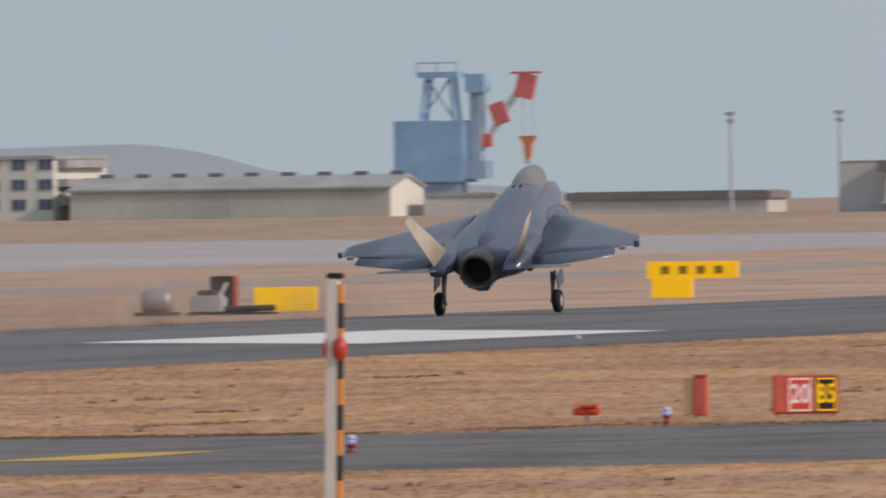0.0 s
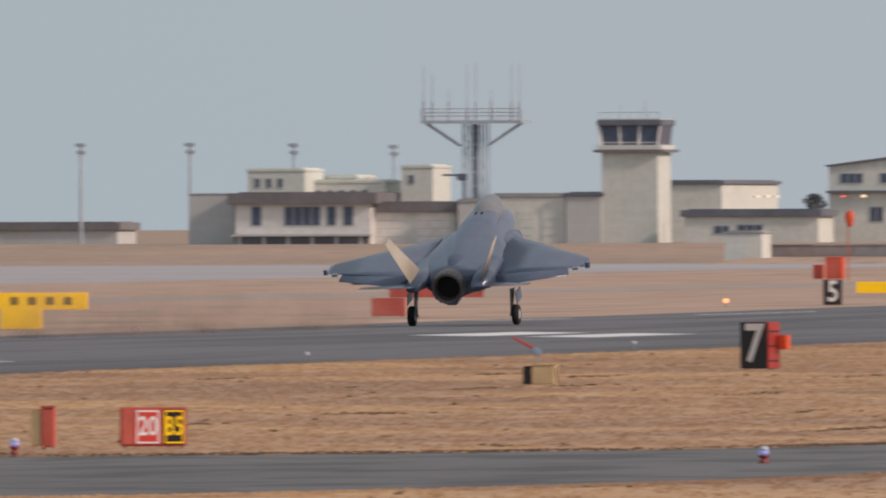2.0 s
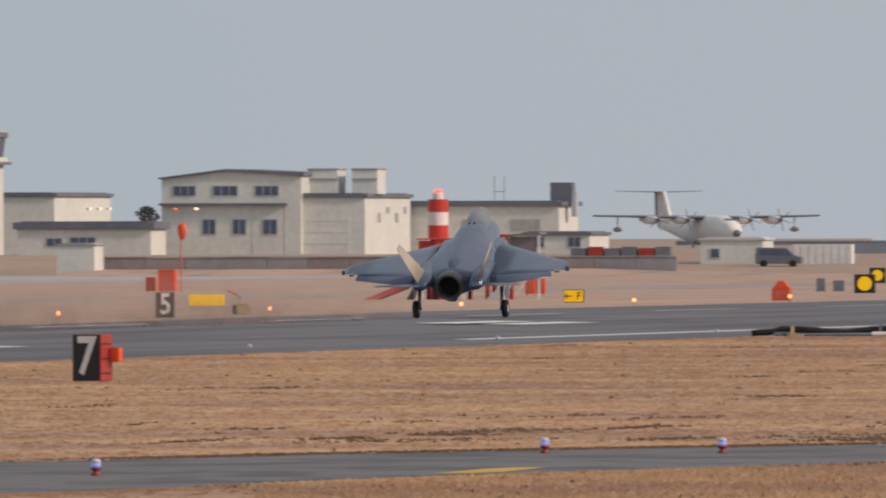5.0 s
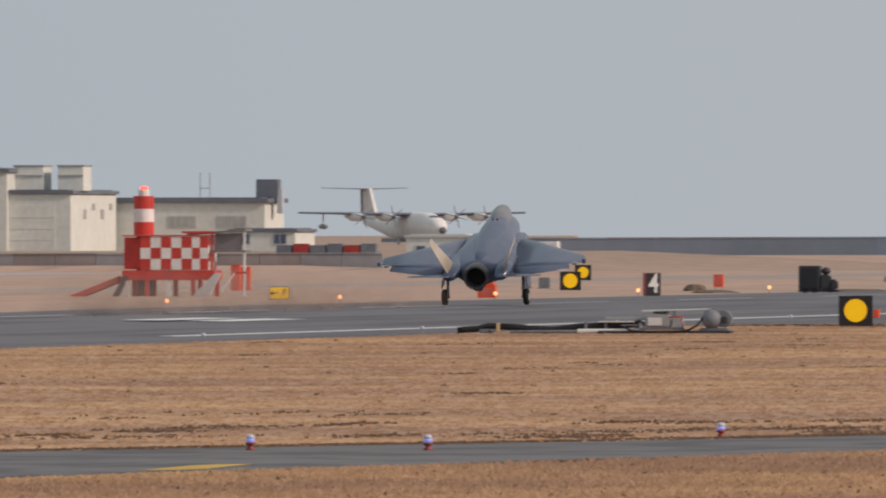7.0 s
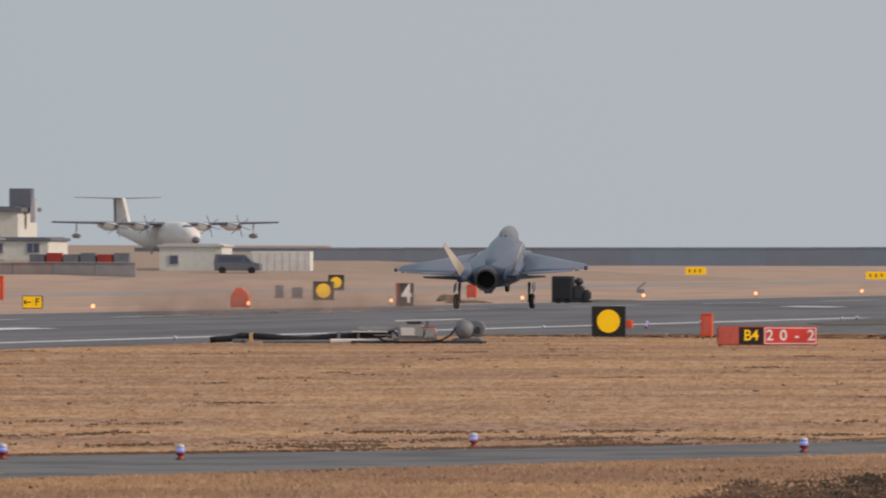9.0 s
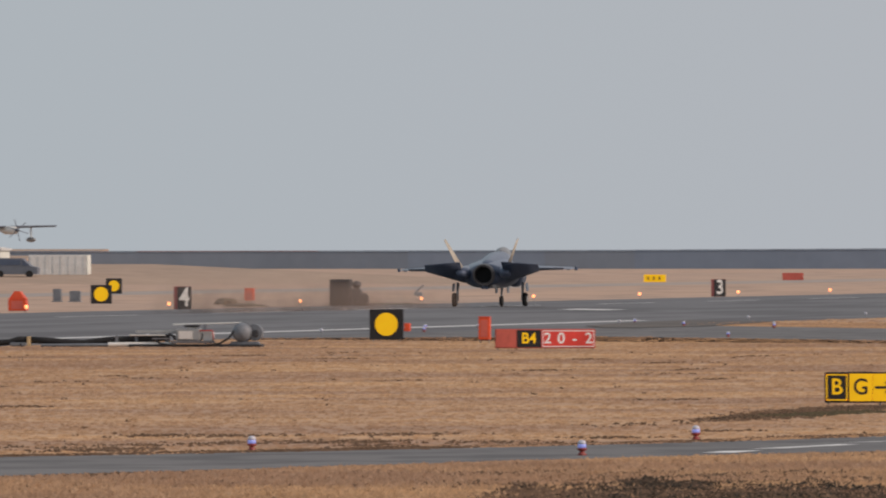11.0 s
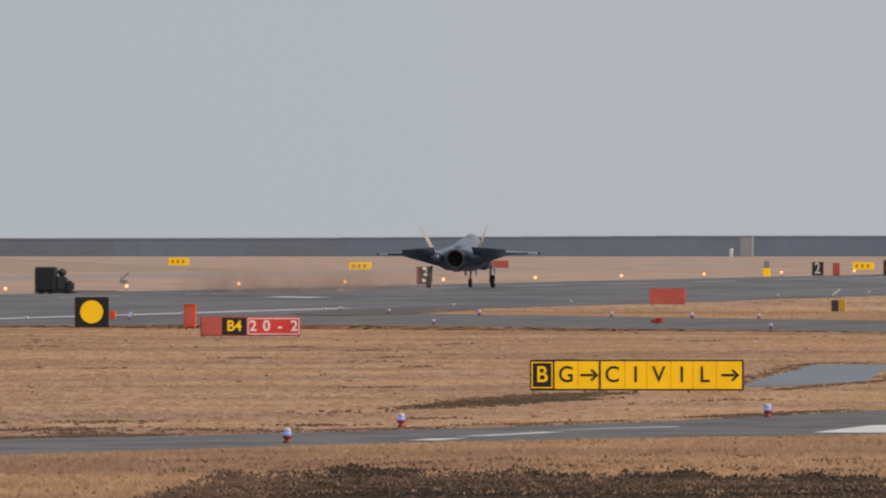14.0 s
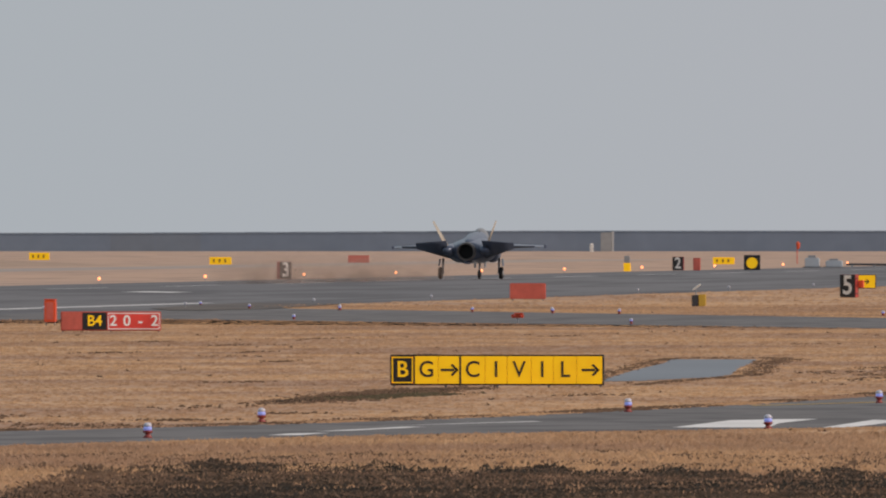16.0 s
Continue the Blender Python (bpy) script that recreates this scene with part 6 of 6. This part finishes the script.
# shaggy grass fringe along the taxiway edges
fx, fy = [], []
for line, off in ((TAXI_FAR, 1), (TAXI_NEAR, -1)):
    for (x0, y0), (x1, y1) in zip(line, line[1:]):
        n = int(math.hypot(x1 - x0, y1 - y0) * 34)
        u = rs.uniform(0, 1, n)
        fx.append(x0 + (x1 - x0) * u + rs.normal(0, 0.25, n))
        fy.append(y0 + (y1 - y0) * u + rs.normal(0, 0.9, n))
    if off > 0:
        n_far = sum(len(q) for q in fx)
fx, fy = np.concatenate(fx), np.concatenate(fy)
fd = rough(fx, fy, 3, 21) + rs.normal(0, 0.3, len(fx))
fd[n_far:] -= 1.2
tufts("grass", fx[fd < -0.1], fy[fd < -0.1], BLADES, "shaggy dry grass fringe at the taxiway edge", 0.015, 0.05, 0.2)
tufts("weeds", fx[fd >= -0.1], fy[fd >= -0.1], WEEDS, "dark weed fringe at the taxiway edge", 0.015, 0.06, 0.2)
# shaggy strip between the taxiway and the ditch
px, py = wedge(26000, 385, 520, 9.5, 4.7)
pd = np.hypot(px, py)
ok = free(px, py) & (pd > ditch_edge(px, py) - 6) & (py < np.interp(px, [q[0] for q in TAXI_NEAR], [q[1] for q in TAXI_NEAR]))
tufts("grass", px[ok], py[ok], BLADES, "long shaggy dry grass between taxiway and ditch", 0.03, 0.11, 0.13)


def clumps(n, d0, d1, left, right, size, wide, deep):
    """Places in loose clumps over a sector."""
    ux, uy = wedge(n, d0, d1, left, right)
    k = rs.randint(0, n, n * size)
    return ux[k] + rs.normal(0, wide, n * size), uy[k] + rs.normal(0, deep, n * size)


gx, gy = clumps(230, 395, 470, 7.3, 4.7, 26, 0.28, 2.0)
ok = (np.hypot(gx, gy) < ditch_edge(gx, gy) + 4) & (rs.uniform(0, 1, len(gx)) < np.interp(ditch_edge(gx, gy) - np.hypot(gx, gy), [0, 14, 45], [0.9, 0.4, 0.15]))
tufts("grass", gx[ok], gy[ok], BLADES, "pale grass tussocks hanging over the ditch", 0.04, 0.16, 0.12)
gx, gy = clumps(200, 360, 450, 7.3, 4.7, 40, 0.35, 3.0)
ok = np.hypot(gx, gy) < ditch_edge(gx, gy) - 3
tufts("weeds", gx[ok], gy[ok], RUSSET, "russet dead weeds in the near ditch", 0.04, 0.15, 0.18)
gx, gy = clumps(110, 440, 475, 7.2, 4.7, 26, 0.3, 2.0)
ok = free(gx, gy)
tufts("weeds", gx[ok], gy[ok], WEEDS, "brown weeds on the lip of the ditch", 0.02, 0.08, 0.14)


def along(pts, n, wide, deep):
    """Places strewn beside a rounded line."""
    line = smooth_line(pts, 8)
    k = rs.randint(0, len(line) - 1, n)
    u = rs.uniform(0, 1, n)
    ax, ay = np.array([q[0] for q in line]), np.array([q[1] for q in line])
    return ax[k] + (ax[k + 1] - ax[k]) * u + rs.normal(0, wide, n), ay[k] + (ay[k + 1] - ay[k]) * u + rs.normal(0, deep, n)


# hollow behind the taxiway to the pool, its shade drawn as dark weeds
SWALE = [(-70.6, 583), (-69.8, 586), (-69.1, 595), (-69.3, 607), (-69.7, 622), (-70.4, 640), (-70.4, 651)]
gx, gy = along(SWALE, 2600, 0.6, 5.5)
ok = free(gx, gy) & (rough(gx, gy, 5, 41) + rs.normal(0, 0.5, len(gx)) + (gy - 612) / 22 > 0)
tufts("weeds", gx[ok], gy[ok], WEEDS, "brown weeds on flat ground in place of the hollow's shade", 0.02, 0.06, 0.2)
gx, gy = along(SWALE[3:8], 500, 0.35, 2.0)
tufts("weeds", gx, gy, DITCH, "near black weeds in place of the shade in the hollow's bed", 0.015, 0.05, 0.2)
gx, gy = along([(-69.2, 617), (-68.9, 626), (-68.6, 634)], 420, 0.4, 2.2)
tufts("weeds", gx, gy, GREENISH, "olive weeds along the line of the hollow", 0.02, 0.07, 0.22)
gx, gy = along([(-66.6, 672), (-67.2, 690), (-67.4, 712), (-70.2, 745), (-72.6, 775), (-74.4, 797), (-77.8, 797), (-76.6, 776), (-73.2, 732), (-69.8, 690)], 700, 0.15, 2.5)
ok = free(gx, gy)
tufts("weeds", gx[ok], gy[ok], WEEDS, "brown weeds round the pool", 0.015, 0.05, 0.2)
gx, gy = along([(-62.0, 690), (-64.0, 720), (-66.5, 760), (-66.0, 800)], 180, 0.6, 8)
tufts("weeds", gx, gy, WEEDS, "brown weeds on the bank of the pool", 0.015, 0.05, 0.2)


# thin dust that the jet blows up behind it
def blown_dust():
    m = bpy.data.materials.new("thin_brown_dust")
    m.use_nodes = True
    n, l = m.node_tree.nodes, m.node_tree.links
    n.remove(n["Principled BSDF"])
    clear, front, through_light = n.new("ShaderNodeBsdfTransparent"), n.new("ShaderNodeBsdfDiffuse"), n.new("ShaderNodeBsdfTranslucent")
    grainy, veil_mix = n.new("ShaderNodeMixShader"), n.new("ShaderNodeMixShader")
    up = n.new("ShaderNodeCombineXYZ")
    up.inputs[2].default_value = 1.0
    for node in (front, through_light):
        node.inputs["Color"].default_value = (0.80, 0.58, 0.465, 1)
        l.new(up.outputs[0], node.inputs["Normal"])
    l.new(front.outputs[0], grainy.inputs[1])
    l.new(through_light.outputs[0], grainy.inputs[2])
    tc, nz, rg = n.new("ShaderNodeTexCoord"), n.new("ShaderNodeTexNoise"), n.new("ShaderNodeMapRange")
    nz.inputs["Scale"].default_value, nz.inputs["Detail"].default_value = 0.5, 3.0
    rg.inputs[1].default_value, rg.inputs[2].default_value, rg.inputs[3].default_value, rg.inputs[4].default_value = 0.3, 0.7, 0.15, 0.44
    l.new(tc.outputs["Object"], nz.inputs["Vector"])
    l.new(nz.outputs[0], rg.inputs[0])
    # each puff thins out from its core to its rim and top
    core, shift, size, thin, thick = n.new("ShaderNodeVectorMath"), n.new("ShaderNodeVectorMath"), n.new("ShaderNodeVectorMath"), n.new("ShaderNodeMapRange"), n.new("ShaderNodeMath")
    shift.inputs[1].default_value, core.operation, core.inputs[1].default_value = (-0.5, 0, 0), "MULTIPLY", (2.0, 0, 1.0)
    size.operation, thick.operation = "LENGTH", "MULTIPLY"
    thin.inputs[1].default_value, thin.inputs[2].default_value, thin.inputs[3].default_value, thin.inputs[4].default_value = 0.15, 0.9, 1.0, 0.0
    l.new(tc.outputs["Generated"], shift.inputs[0])
    l.new(shift.outputs[0], core.inputs[0])
    l.new(core.outputs[0], size.inputs[0])
    l.new(size.outputs["Value"], thin.inputs[0])
    l.new(thin.outputs[0], thick.inputs[0])
    l.new(rg.outputs[0], thick.inputs[1])
    l.new(thick.outputs[0], veil_mix.inputs[0])
    l.new(clear.outputs[0], veil_mix.inputs[1])
    l.new(grainy.outputs[0], veil_mix.inputs[2])
    l.new(veil_mix.outputs[0], n["Material Output"].inputs[0])
    ob = thing("blown_dust", pose(-177, 800, 0.2), "thin brown dust blown up behind the jet", "dust")
    r = np.random.RandomState(12)
    for k in range(6):
        u = k / 5
        w, deep, h = 3.0 + 0.8 * u, 4.0, 2.3 + 0.7 * u
        g = bmesh.new()
        bmesh.ops.create_icosphere(g, subdivisions=4, radius=1.0)
        off = Vector(r.uniform(0, 20, 3))
        for v in g.verts:
            c = v.co.copy()
            c *= 1 + 0.12 * noise.noise(c * 1.3 + off)
            v.co = Vector((c.x * w, c.y * deep, max(c.z, -0.1) * h))
        part("puff", g, m, ob, smooth=True).location = (r.uniform(-1.5, 0.0), -26 - 92 * u, 0.0)
    for o in ob.children:
        o.visible_shadow = False
    return ob


the_dust = blown_dust()


# ---- movement ----
def motions():
    run = [(0, 826.5, 13), (0.5, 856.6, 13.2), (1, 886.5, 13.2), (1.5, 916.2, 13.2), (2, 945.9, 13.2), (2.5, 975.4, 13.2), (3, 1004.8, 13.2), (3.5, 1033.8, 13.2), (4, 1062.4, 13.2),
           (4.5, 1090.5, 13.2), (7, 1224.6, 13.2), (7.5, 1250.3, 13), (8, 1275.7, 12.4), (8.5, 1300.7, 11), (9, 1325.2, 8.6), (9.3, 1340.1, 6.6), (10, 1375, 2.6), (10.7, 1410, 0.4), (11.5, 1448.9, 0),
           (12, 1472.8, 0), (12.5, 1496.4, 0), (13, 1519.8, 0), (13.5, 1543.6, 0), (14, 1567.9, 0), (14.5, 1592.4, 0), (15, 1615.9, 0), (15.5, 1639.2, 0), (16, 1661.9, 0)]
    def road(y):
        return float(np.interp(y, [950, 1250], [0.28, 0.45]))

    def give(y):
        return float(np.interp(y, [950, 1225], [0.1, 0.0]))

    def roll(t):
        return float(np.interp(t, [0, 3, 4, 9, 16], [-1.5, -1.4, -1.1, -0.7, -0.4]))

    walk(the_jet, [(t, pose(-177, y, road(y) + 0.22 * p / 13 + give(y), 1.5 + p * 0.92, roll(t), 0)) for t, y, p in run])
    walk(the_dust, [(t, pose(-177, y, 0.2)) for t, y, p in run])
    for leg, s in the_legs:
        walk(leg, [(t, pose(1.98 * s, 0, -0.22 * p / 13 - give(y) + 0.5 * 1.98 * s * math.sin(radians(roll(t))))) for t, y, p in run])
    for flap, s in the_flaps:
        walk(flap, [(t, pose(1.75 * s, -1.66, 2.17, a, 0, 9 * s)) for t, a in ((0, 16), (8.4, 16), (8.8, 8), (9.2, -8), (10, -14), (16, -14))])
    tail = [(0, -10), (7, -10), (8.5, -9), (8.9, -11), (9.2, -24), (10, -27), (16, -27)]
    # each strobe's added drum turns once a second and faces back at every half second
    for beacon, s in the_strobes:
        walk(beacon, [(0.2 * k, pose(5.40 * s, -0.95, 2.28, 0, 0, 72 * k - 170)) for k in range(81)])
    for st, s in the_stabs:
        walk(st, [(t, pose(1.25 * s, -3.0, 2.10, a, 0, 0)) for t, a in tail])


motions()
